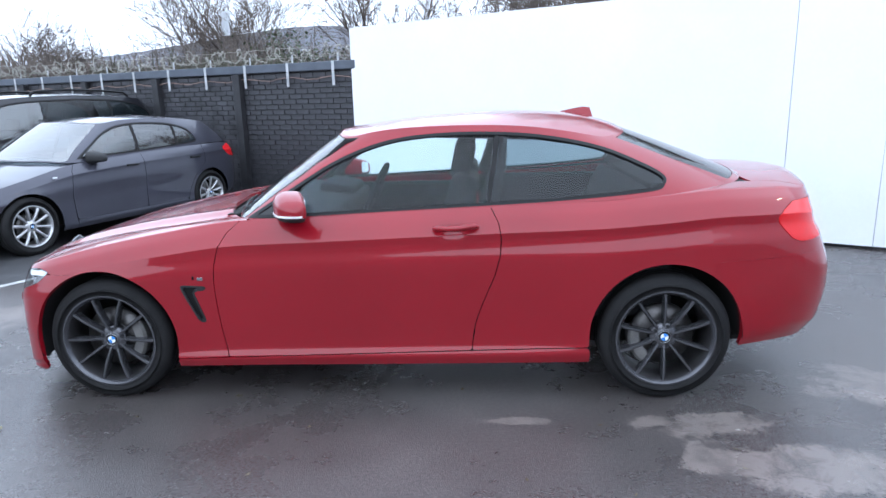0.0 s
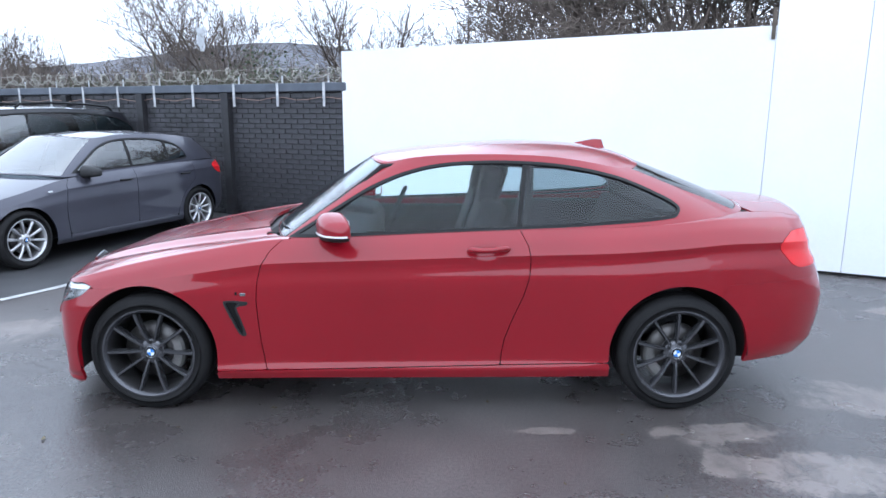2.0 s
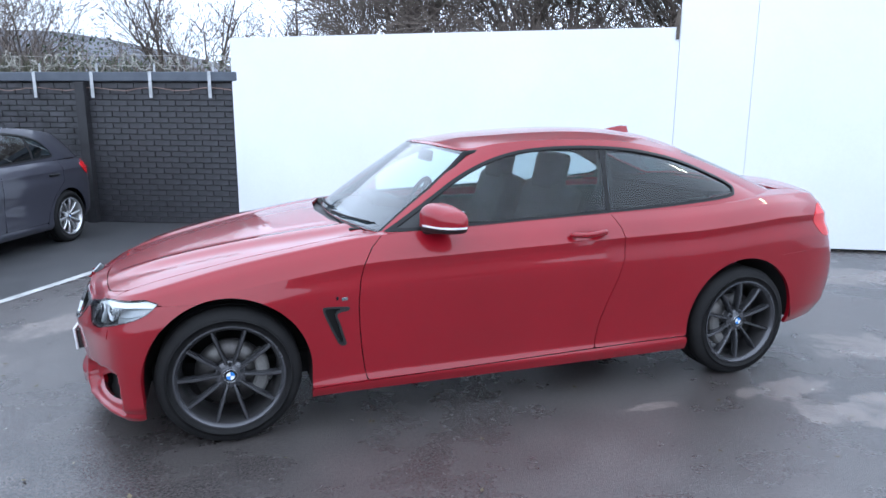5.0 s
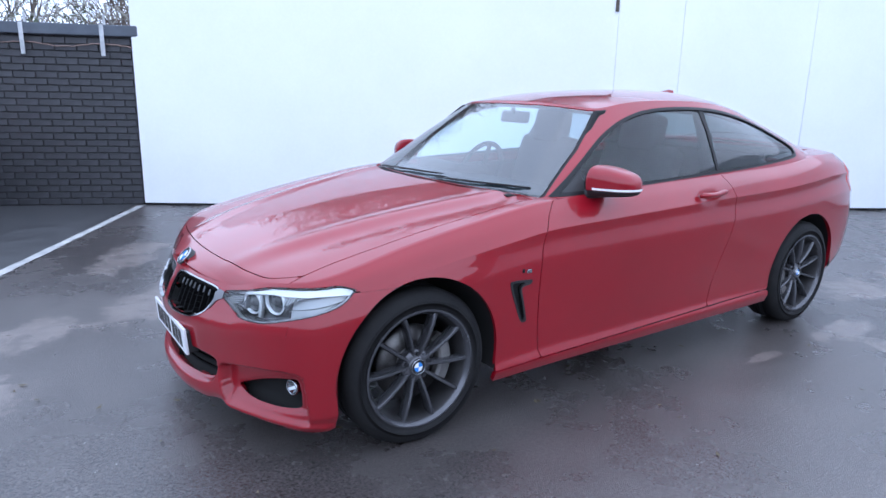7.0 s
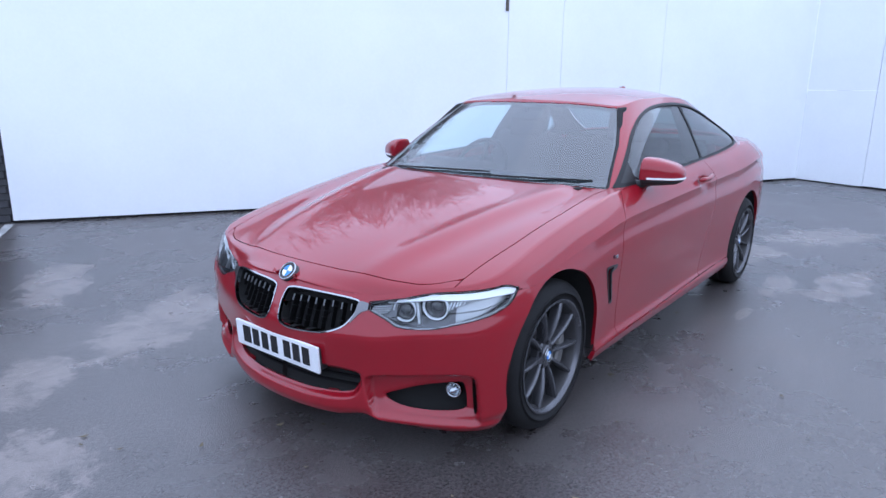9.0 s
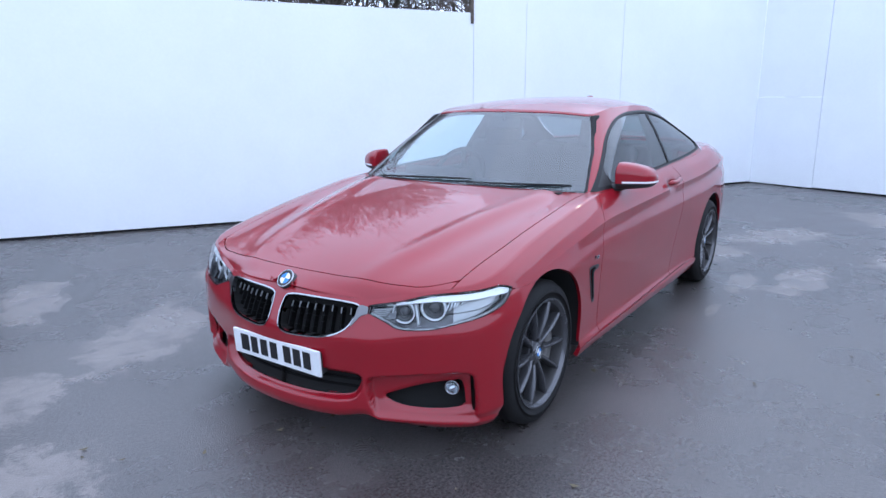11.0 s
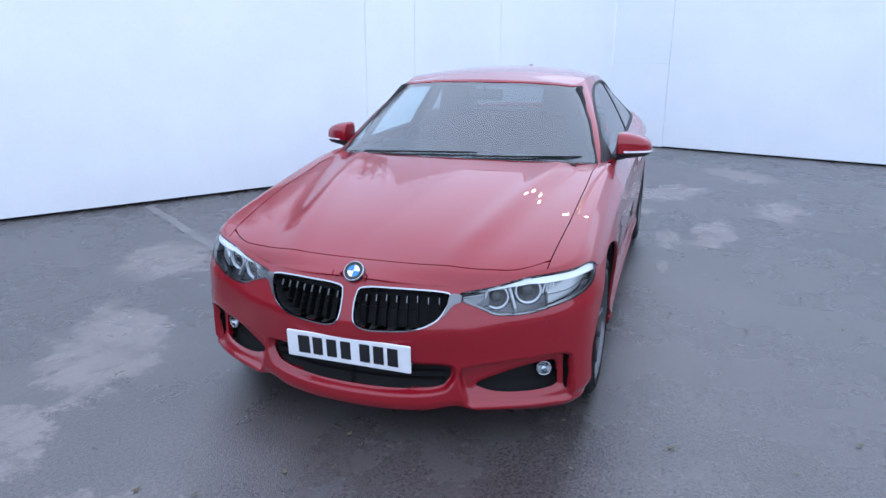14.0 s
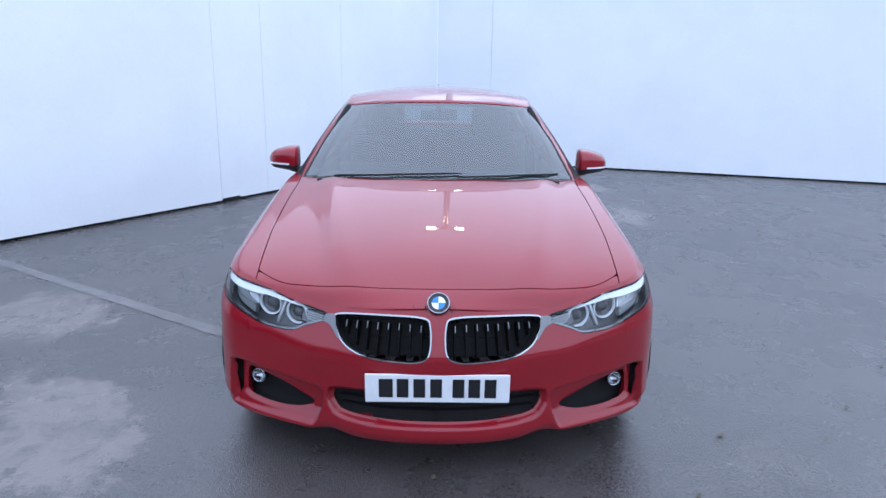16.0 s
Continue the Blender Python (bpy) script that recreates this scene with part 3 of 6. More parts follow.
# a sunk panel round each fog lamp, framed by a folded edge above and outside, and a blade that slopes out below it
RECESS = smooth_loop([(low.of("f", h), z) for h, z in ((0.432, 0.314), (0.50, 0.338), (0.62, 0.357), (0.74, 0.373), (0.792, 0.373), (0.814, 0.352), (0.823, 0.27), (0.828, 0.205), (0.818, 0.168), (0.70, 0.150), (0.56, 0.148), (0.485, 0.16), (0.446, 0.22))], 6)
sink = 0.046 * np.clip((fs[:, 1] - 0.157) / 0.07, 0, 1)
dent = sink * fade(signed(RECESS, fs), -0.004, 0.008) + 0.006 * fade(signed(FOG, fs), -0.012, 0.0) + 0.03 * fade(signed(INTAKE, fs), -0.022, 0.0)
dent -= 0.014 * fade(0.175 - fs[:, 1], -0.016, 0.008) * fade(fs[:, 0], low.of("f", 0.42), low.of("f", 0.49)) * fade(low.of("x", -1.72) - fs[:, 0], 0.0, 0.1)
dent = dent.reshape(front_n, -1)
tan_ = np.gradient(SP[:, 0, :2], axis=0)
tan_[0] = (0, -1)
tan_ /= np.linalg.norm(tan_, axis=1, keepdims=True)
SP[:front_n, :, 0] -= dent * tan_[:front_n, None, 1]
SP[:front_n, :, 1] += dent * tan_[:front_n, None, 0]
# scoop behind the door handle
scoop = 0.016 * np.exp(-((SP[..., 0] - 0.375) / 0.07) ** 4 - ((SP[..., 2] - 0.862) / 0.03) ** 2)
SP[..., 1] += scoop
SP[..., 1] = np.minimum(SP[..., 1], 0)
SIDE = Skin.grid(SP, SST)

ea = aa[aa < low.of("x", -0.5)]
E1 = low.edge(ea)
bow = 0.17 * np.clip((ea - ea[0]) / (ea[-1] - ea[0]), 0, 1) ** 0.8
cx = E1[:, 0] - bow * np.clip(-E1[:, 1] / 0.3, 0, 1)
cz = natural([-2.075, -2.03, -1.95, -1.8, -1.5, -1.2, -0.95, -0.72], [0.645, 0.667, 0.700, 0.753, 0.831, 0.891, 0.931, 0.962], np.clip(cx, -2.075, -0.72))


def ridges(p):
    """The two raised lines that run from the grille to the screen pillars."""
    y, x = -p[..., 1], p[..., 0]
    r = np.interp(x, [-2.05, -1.7, -0.9], [0.30, 0.40, 0.56])
    s = np.clip((x + 2.05) / 0.35, 0, 1)
    return s * (0.010 * np.exp(-((y - r) / 0.06) ** 2) - 0.006 * np.exp(-((y - r - 0.11) / 0.07) ** 2))


HOOD = lid(E1, cx, cz, 2.3, 44, ridges)

ea2 = aa[aa > low.of("x", 1.3)]
E2 = low.edge(ea2)
cx2 = E2[:, 0] + 0.12 * np.clip((2.31 - E2[:, 0]) / 1.0, 0, 1)
cz2 = natural([1.3, 1.6, 1.95, 2.15, 2.27, 2.34], [1.02, 1.038, 1.062, 1.062, 1.05, 1.022], np.clip(cx2, 1.3, 2.34))
DECK = lid(E2, cx2, cz2, 3.0, 30)

side_x = [-0.44, 0.0, 0.5, 0.95, 1.28]
sp = low.edge(np.array([low.of("x", x) for x in side_x]))
gb = np.array([(-0.83, 0, 0.934), (-0.805, -0.35, 0.932), (-0.748, -0.60, 0.927), (-0.665, -0.765, 0.92)] + [tuple(q) for q in sp] + [(1.53, -0.765, 1.018), (1.75, -0.64, 1.037), (1.88, -0.4, 1.056), (1.93, 0, 1.062)])
gt = np.array((1, 0.967, 1)) * np.array([(-0.265, 0, 1.330), (-0.25, -0.28, 1.327), (-0.205, -0.475, 1.314), (-0.135, -0.558, 1.309), (0.0, -0.583, 1.333), (0.25, -0.594, 1.350), (0.55, -0.597, 1.350), (0.8, -0.592, 1.333), (1.02, -0.575, 1.297),
               (1.15, -0.54, 1.276), (1.23, -0.44, 1.294), (1.27, -0.25, 1.313), (1.28, 0, 1.318)])


def through_points(p, n):
    q = np.vstack([p[2:0:-1] * (1, -1, 1), p, p[-2:-4:-1] * (1, -1, 1)])
    k = np.arange(len(q)) - 2.0
    s = np.linspace(0, len(p) - 1, n)
    return np.stack([natural(k, q[:, i], s) for i in range(3)], 1)


GN = 190
gbc, gtc = through_points(gb, GN), through_points(gt, GN)
gbc[:, 1], gtc[:, 1] = np.minimum(gbc[:, 1], 0), np.minimum(gtc[:, 1], 0)
gbc[0, 1] = gtc[0, 1] = gbc[-1, 1] = gtc[-1, 1] = 0
gv = np.linspace(0, 1, 44)
tang = np.gradient(gbc + gtc, axis=0)
outn = np.stack([tang[:, 1], -tang[:, 0], np.zeros(GN)], 1)
outn /= np.linalg.norm(outn, axis=1, keepdims=True)
bulge = 0.014 * (1 - (2 * gv - 1) ** 2)
GP = gbc[:, None] * (1 - gv)[None, :, None] + gtc[:, None] * gv[None, :, None] + outn[:, None] * bulge[None, :, None]
GP[..., 1] = np.minimum(GP[..., 1], 0)
CABINSKIN = Skin.grid(GP, np.stack([GP[..., 0], GP[..., 2]], -1))
CABINSKIN.hv = np.stack([-GP[..., 1], np.broadcast_to(gv[None], GP.shape[:2])], -1).reshape(-1, 2)

rx = gtc[:, 0] + 0
rz = natural([-0.28, -0.15, 0.05, 0.35, 0.65, 0.95, 1.2, 1.3], [1.330, 1.351, 1.378, 1.402, 1.410, 1.397, 1.352, 1.316], np.clip(rx, -0.28, 1.3))
ROOF = lid(gtc, rx, rz, 2.4, 26)


# ---- the red coupe: panels ----
def ax(x):
    return low.of("x", x)


def af(h):
    return low.of("f", h)


def ar(h):
    return low.of("r", h)


def joined(*skins):
    v, f, st, n = [], [], [], 0
    for s in skins:
        v.append(s.v)
        st.append(s.st)
        f += [tuple(i + n for i in q) for q in s.f]
        n += len(s.v)
    return Skin(np.vstack(v), f, np.vstack(st))


GAPW = 0.0022
WX, WZ, WR = 1.4, 0.328, 0.319
ARCH = {-1: 0.364, 1: 0.368}


def arch(sk, end):
    x, z = sk.v[:, 0] - end * WX, sk.v[:, 2] - WZ
    return np.where(z > 0, np.hypot(x, z), np.abs(x) - 0.03 * np.clip(z, -0.15, 0)) - ARCH[end]


def door_front(z):
    return np.interp(z, [0.2, 0.29, 0.40, 0.51, 0.62, 0.72, 0.80, 0.87, 0.93, 1.0], [-0.77, -0.79, -0.804, -0.812, -0.815, -0.806, -0.784, -0.742, -0.675, -0.58])


def door_rear(z):
    return np.interp(z, [0.2, 0.3, 0.40, 0.5, 0.65, 0.75, 0.83, 0.90, 1.0], [0.455, 0.46, 0.475, 0.51, 0.573, 0.60, 0.605, 0.593, 0.54])


def sill_z(x):
    return 0.243 + 0.022 * (x + 0.3)


def bonnet_front(h):
    return -1.968 + 0.20 * h**2 + 0.06 * np.clip((h - 0.55) / 0.15, 0, 1) ** 2


def bonnet_side(x):
    return np.interp(x, [-2.0, -1.86, -1.5, -1.1, -0.85, -0.7], [0.69, 0.703, 0.728, 0.738, 0.738, 0.75])


def bonnet_rear(h):
    return np.interp(h, [0, 0.35, 0.6, 0.72, 0.8], [-0.895, -0.866, -0.795, -0.715, -0.655])


HEAD = smooth_loop([(af(0.428), 0.612), (af(0.55), 0.638), (af(0.68), 0.671), (ax(-1.80), 0.694), (ax(-1.735), 0.698), (ax(-1.675), 0.682), (ax(-1.76), 0.622), (af(0.75), 0.565), (af(0.66), 0.542), (af(0.555), 0.537), (af(0.505), 0.556), (af(0.432), 0.583)], 6, (0, 5, 11))
KIDNEY = smooth_loop([(af(0.028), 0.594), (af(0.062), 0.62), (af(0.21), 0.624), (af(0.36), 0.617), (af(0.398), 0.603), (af(0.385), 0.568), (af(0.345), 0.516), (af(0.27), 0.484), (af(0.17), 0.474), (af(0.075), 0.473), (af(0.03), 0.502)], 6)
SLOT = smooth_loop([(af(0.806), 0.350), (af(0.814), 0.350), (af(0.823), 0.225), (af(0.813), 0.220)], 4)
TAIL = smooth_loop([(ax(1.915), 0.898), (ax(1.99), 0.955), (ax(2.09), 0.972), (ar(0.42), 0.96), (ar(0.42), 0.82), (ax(2.10), 0.782), (ax(2.0), 0.792), (ax(1.955), 0.832)], 6, (3, 4))
VENT = smooth_loop([(-0.98, 0.60), (-0.96, 0.613), (-0.86, 0.606), (-0.872, 0.593), (-0.92, 0.583), (-0.905, 0.52), (-0.877, 0.425), (-0.905, 0.43), (-0.94, 0.50)], 5, (2, 6))


def least(*d):
    return np.minimum.reduce(d)


def outside_holes(sk, *loops):
    for l in loops:
        sk = sk.within(l, 0.0, True)
    return sk


def red_coupe():
    car = thing("coupe", "glossy metallic red two-door coupe with dark grey alloy wheels", "car")
    both, near = (1, -1), (1,)
    mirror = {"near": (1,), "far": (-1,)}
    g = GAPW

    s = SIDE
    x, z, a = s.v[:, 0], s.v[:, 2], s.st[:, 0]
    seam = 0.676 - 0.015 * np.clip((x + 1.68) / 0.2, 0, 1)
    # front bumper with its nose
    b1 = s.cut(least(ax(-1.40) - a, arch(s, -1)))
    b1 = b1.cut(np.where(b1.v[:, 0] > -1.70, 0.672 - b1.v[:, 2] - 0.0006, 1.0))
    b1 = outside_holes(b1, HEAD, KIDNEY, INTAKE, FOG, SLOT)
    b1 = b1.cut(np.where(b1.st[:, 0] > af(0.69), signed_under(b1), 1.0))
    n1 = HOOD.cut(least(bonnet_front(-HOOD.v[:, 1]) - HOOD.v[:, 0] - g, bonnet_side(HOOD.v[:, 0]) + HOOD.v[:, 1] - g))
    bumper = part("front_bumper", joined(b1, n1).bmesh(both, 0.02), RED, car)
    # bonnet
    h, hx = -HOOD.v[:, 1], HOOD.v[:, 0]
    bon = HOOD.cut(least(hx - bonnet_front(h) - g, bonnet_side(hx) - h - g, bonnet_rear(h) - hx))
    part("bonnet", bon.bmesh(both, 0.018), RED, car)
    # front wings
    w1 = s.cut(least(arch(s, -1), door_front(z) - x - g, z - np.where(x > -1.3, sill_z(x) + g, 0.672), a - af(0.69)))
    w1 = w1.cut(np.where(w1.v[:, 0] < -1.66, -signed(HEAD, w1.st), 1.0))
    w1 = w1.cut(np.where(w1.v[:, 0] < -1.66, signed_over(w1), 1.0))
    w1 = w1.within(np.array([(ax(q), r) for q, r in VENT]), 0.0, True)
    w2 = HOOD.cut(least(h - bonnet_side(hx) - g, -0.655 - hx))
    for k, sd in mirror.items():
        part("front_wing", joined(w1, w2).bmesh(sd, 0.014), RED, car)
    # doors
    d1 = s.cut(least(x - door_front(z) - g, door_rear(z) - x - g, z - sill_z(x) - g))
    doors = {}
    for k, sd in mirror.items():
        doors[k] = part("door", d1.bmesh(sd, 0.014), RED, car)
    # sills
    si = s.cut(least(sill_z(x) - z - g, x + 1.2, 1.2 - x, arch(s, -1), arch(s, 1)))
    for k, sd in mirror.items():
        part("side_skirt", si.bmesh(sd, 0.02), RED, car)
    # rear quarters with the deck's shoulders
    q1 = s.cut(least(x - door_rear(z) - g, arch(s, 1), np.where(x < 1.3, z - sill_z(x) - g, 1.0), np.where(x > 1.62, z - (0.70 + 0.05 * np.clip(x - 1.62, 0, 1)), 1.0), ar(0.5) - a))
    q1 = q1.within(TAIL, 0.0, True)
    dh = -DECK.v[:, 1]
    q2 = DECK.cut(least(dh - 0.60 - g, 2.31 - DECK.v[:, 0]))
    for k, sd in mirror.items():
        part("rear_quarter", joined(q1, q2).bmesh(sd, 0.014), RED, car)
    part("boot_lid", DECK.cut(least(0.60 - dh - g, DECK.v[:, 0] - 1.86)).bmesh(both, 0.014), RED, car)
    r1 = s.cut(least(x - 1.612, arch(s, 1), np.where(a < ar(0.5), (0.70 + 0.05 * np.clip(x - 1.62, 0, 1)) - z - 0.0006, 1.0)))
    r1 = r1.within(TAIL, 0.0, True)
    part("rear_bumper", r1.bmesh(both, 0.02), RED, car)
    # roof and the painted frames round the side windows
    part("roof", ROOF.bmesh(both), RED, car)
    c = CABINSKIN
    hv, cx_ = c.hv, c.v[:, 0]
    st2 = c.st
    dlo = signed(DLO, st2)
    ws = screen(hv, cx_)
    rs = rear_screen(hv, cx_)
    frame_cut = Skin(c.v, c.f, c.st).cut(least(-dlo, -ws, -rs, np.where(cx_ < -0.30, 1.0, 1.0)))
    for k, sd in mirror.items():
        part("side_frame", frame_cut.bmesh(sd, 0.01), RED, car)
        part("pillar_cover", frame_cut.moved(0.013).bmesh(sd), CABIN, car, "dark inner pillar cover")
    part("windscreen", Skin(c.v, c.f, c.st).cut(ws - 0.004).moved(0.002).bmesh(both), CLEAR, car, "clear laminated windscreen")
    part("windscreen_seal", Skin(c.v, c.f, c.st).cut(least(ws, 0.0115 - ws)).moved(0.001).bmesh(both), TRIM, car, "black rubber windscreen seal")
    part("rear_screen", Skin(c.v, c.f, c.st).cut(rs - 0.003).moved(0.002).bmesh(both), REARGLASS, car, "dark tinted rear screen")
    gl = c.v[:, 0] - (0.548 + 0.16 * (c.v[:, 2] - 1.0))
    rim = Skin(c.v, c.f, c.st).cut(dlo).within(DLO, -0.015, True).moved(-0.002)
    door_glass = Skin(c.v, c.f, c.st).cut(least(dlo - 0.012, -gl - 0.011, c.v[:, 0] + 0.47 - 0.25 * (c.v[:, 2] - 0.95)))
    quarter = Skin(c.v, c.f, c.st).cut(least(dlo - 0.012, gl - 0.011))
    post = Skin(c.v, c.f, c.st).cut(least(dlo - 0.012, 0.013 - np.abs(gl))).moved(0.002)
    tri = Skin(c.v, c.f, c.st).cut(least(dlo - 0.012, -0.47 - c.v[:, 0] + 0.25 * (c.v[:, 2] - 0.95)))
    for k, sd in mirror.items():
        part("window_surround", rim.bmesh(sd, 0.012), TRIM, car, "gloss black window surround")
        part("door_window", door_glass.moved(0.006).bmesh(sd), SIDEGLASS, car, "green tinted door glass")
        part("quarter_window", quarter.moved(0.006).bmesh(sd), DARKGLASS, car, "dark privacy glass quarter window")
        part("pillar_trim", post.bmesh(sd, 0.01), TRIM, car, "black pillar trim")
        part("mirror_triangle", tri.moved(0.003).bmesh(sd, 0.01), PLASTIC, car, "black plastic corner cover")
    return car, doors, mirror


def signed_under(sk):
    """Positive below the headlight's middle line."""
    a, z = sk.st[:, 0], sk.st[:, 1]
    return np.interp(a, [af(0.43), af(0.66), ax(-1.675)], [0.60, 0.62, 0.676]) - z


def signed_over(sk):
    return -signed_under(sk)


DLO = smooth_loop([(-0.665, 0.926), (-0.535, 1.005), (-0.405, 1.085), (-0.235, 1.185), (-0.045, 1.262), (0.17, 1.306), (0.48, 1.319), (0.80, 1.299), (1.10, 1.238), (1.31, 1.152), (1.402, 1.098), (1.40, 1.056), (1.32, 1.026), (0.9, 0.992), (0.5, 0.974), (0.0, 0.953), (-0.4, 0.936)], 6, (0,))


def screen(hv, x):
    h, v = hv[:, 0], hv[:, 1]
    side = np.interp(v, [0, 0.5, 1], [0.748, 0.665, 0.545])
    return np.where(x < 0.2, least(side - h, (v - 0.005) * 0.6, (0.975 - v) * 0.6), -1.0)


def rear_screen(hv, x):
    h, v = hv[:, 0], hv[:, 1]
    side = np.interp(v, [0, 0.5, 1], [0.60, 0.57, 0.50])
    return np.where(x > 1.1, least(side - h, (v - 0.06) * 0.7, (0.96 - v) * 0.7), -1.0)


coupe, coupe_doors, SIDES = red_coupe()


# ---- wheels ----
def wheel_parts(parent_name, label, radius, width, rim_r, alloy, spokes, cap, out):
    """A wheel about the y axis, its outer face towards -y; out: how far the spokes stand from the middle plane."""
    turn = Matrix.Rotation(radians(90), 4, "X")
    w = thing(parent_name, label, "wheel")
    hw = width / 2
    tyre = lathe([(rim_r - 0.004, -hw + 0.012), (rim_r + 0.012, -hw + 0.001), (rim_r + 0.045, -hw - 0.006), (radius - 0.035, -hw - 0.002), (radius - 0.012, -hw + 0.012), (radius, -hw + 0.035), (radius, -0.030), (radius - 0.007, -0.028), (radius - 0.007, -0.022),
                  (radius, -0.020), (radius, 0.020), (radius - 0.007, 0.022), (radius - 0.007, 0.028), (radius, 0.030), (radius, hw - 0.035), (radius - 0.012, hw - 0.012), (radius - 0.035, hw + 0.002), (radius - 0.06, hw + 0.006),
                  (rim_r + 0.04, hw + 0.005), (rim_r + 0.012, hw - 0.001), (rim_r - 0.004, hw - 0.012)], 96, turn)
    return w, tyre, turn, hw


def rim_mesh(rim_r, hw, turn):
    return lathe([(rim_r + 0.006, hw - 0.004), (rim_r + 0.006, hw + 0.002), (rim_r - 0.002, hw + 0.003), (rim_r - 0.010, hw - 0.006), (rim_r - 0.022, hw - 0.030), (rim_r - 0.026, 0.0), (rim_r - 0.022, -hw + 0.02), (rim_r + 0.004, -hw + 0.005)], 80, turn)


def rim_lip(rim_r, hw):
    """The bright outer flange alone."""
    return lathe([(rim_r + 0.006, hw - 0.004), (rim_r + 0.006, hw + 0.002), (rim_r - 0.002, hw + 0.003), (rim_r - 0.010, hw - 0.006), (rim_r - 0.014, hw - 0.014)], 80)


def rim_barrel(rim_r, hw, turn):
    """The deep barrel behind the spokes, a separate piece so its shade can be coloured in."""
    return lathe([(rim_r - 0.0142, hw - 0.014), (rim_r - 0.022, hw - 0.030), (rim_r - 0.026, 0.0), (rim_r - 0.022, -hw + 0.02), (rim_r + 0.004, -hw + 0.005)], 80, turn)


def spoke(angle, r0, r1, w0, w1, z0, z1, deep, skew=0.0):
    """One tapered spoke with a raised ridge, in wheel coordinates (z outwards)."""
    bm = bmesh.new()
    rows = []
    for k in range(6):
        t = k / 5
        r = r0 + (r1 - r0) * t
        w = (w0 + (w1 - w0) * t ** 1.3) / 2
        z = z0 + (z1 - z0) * t + 0.010 * math.sin(math.pi * t)
        s = skew * t
        rows.append([bm.verts.new((r, s + y, zz)) for y, zz in ((-w, z - deep), (-w, z - 0.008), (-w * 0.45, z), (w * 0.45, z), (w, z - 0.008), (w, z - deep))])
    for a, b in zip(rows, rows[1:]):
        for k in range(5):
            bm.faces.new((a[k], a[k + 1], b[k + 1], b[k]))
    bmesh.ops.recalc_face_normals(bm, faces=bm.faces)
    bm.transform(Matrix.Rotation(angle, 4, "Z"))
    return bm


def merged(*meshes):
    out = bmesh.new()
    for m in meshes:
        me = bpy.data.meshes.new("piece")
        m.to_mesh(me)
        m.free()
        out.from_mesh(me)
        bpy.data.meshes.remove(me)
    return out


def roundel(parent, m, r):
    """A plain round badge: dark ring, silver edge and four blue and white quarters."""
    part("badge_ring", lathe([(r, 0), (r, 0.003), (r * 0.97, 0.005), (r * 0.92, 0.004), (r * 0.62, 0.004), (r * 0.6, 0.0035)], 40, m), BLACK, parent)
    part("badge_edge", lathe([(r * 1.03, 0), (r * 1.03, 0.004), (r * 0.95, 0.006), (r * 0.93, 0.004)], 40, m), CHROME, parent)
    for name, mat_, k0 in (("badge_blue", BLUE, 0), ("badge_white", WHITE, 1)):
        bm = bmesh.new()
        for k in (k0, k0 + 2):
            c = bm.verts.new(m @ Vector((0, 0, 0.0045)))
            arc = [bm.verts.new(m @ Vector((0.62 * r * math.cos(t), 0.62 * r * math.sin(t), 0.004))) for t in (math.pi / 2 * (k + j / 8) for j in range(9))]
            for p, q in zip(arc, arc[1:]):
                bm.faces.new((c, p, q))
        part(name, bm, mat_, parent)


def coupe_wheel(i):
    w, tyre, turn, hw = wheel_parts("wheel", "", WR, 0.225, 0.237, ALLOY, 10, True, 0.06)
    w.name = "wheel"
    part("tyre", tyre, RUBBER, w, "black rubber tyre")
    sp = [rim_lip(0.237, hw)]
    for k in range(5):
        base = 2 * math.pi * k / 5 + 0.3
        for sgn in (-1, 1):
            sp.append(spoke(base + sgn * 0.30, 0.045, 0.230, 0.018, 0.021, 0.078, 0.100, 0.045, sgn * 0.006))
    sp.append(lathe([(0.0, 0.084), (0.036, 0.084), (0.04, 0.08), (0.052, 0.078), (0.066, 0.070), (0.072, 0.04)], 40))
    rim = merged(*sp)
    rim.transform(turn)
    part("rim", rim, ALLOY, w, "dark grey ten-spoke alloy rim", sharp=0.6)
    part("rim_barrel", rim_barrel(0.237, hw, turn), BARREL, w, "brake-dusted dark rim barrel")
    for k in range(5):
        t = 2 * math.pi * k / 5 + 0.3
        part("wheel_bolt", cone(bmesh.new(), 0.011, 0.009, 0.02, turn @ at(0.052 * math.cos(t), 0.052 * math.sin(t), 0.074), 6), BLACK, w, smooth=False)
    roundel(w, turn @ at(0, 0, 0.085), 0.031)
    part("brake_disc", lathe([(0.07, 0.03), (0.155, 0.03), (0.155, 0.008), (0.07, 0.008), (0.068, 0.04), (0.0, 0.04)], 64, turn), DISC, w, "bare steel brake disc")
    cal = bmesh.new()
    rings = []
    for k in range(13):
        t = radians(-38 + 6.4 * k)
        s = 0.75 if k in (0, 12) else 1.0
        rings.append([cal.verts.new(turn @ Vector(((0.143 + dr * s) * math.cos(t), (0.143 + dr * s) * math.sin(t), 0.035 + dz * s))) for dr, dz in ((-0.03, -0.03), (-0.03, 0.028), (-0.02, 0.038), (0.018, 0.036), (0.03, 0.024), (0.03, -0.03))])
    for a, b in zip(rings, rings[1:]):
        for j in range(6):
            cal.faces.new((a[j], a[(j + 1) % 6], b[(j + 1) % 6], b[j]))
    cal.faces.new(rings[0])
    cal.faces.new(rings[-1][::-1])
    bmesh.ops.recalc_face_normals(cal, faces=cal.faces)
    part("brake_caliper", cal, IRON, w, "grey cast brake caliper", sharp=0.5)
    return w


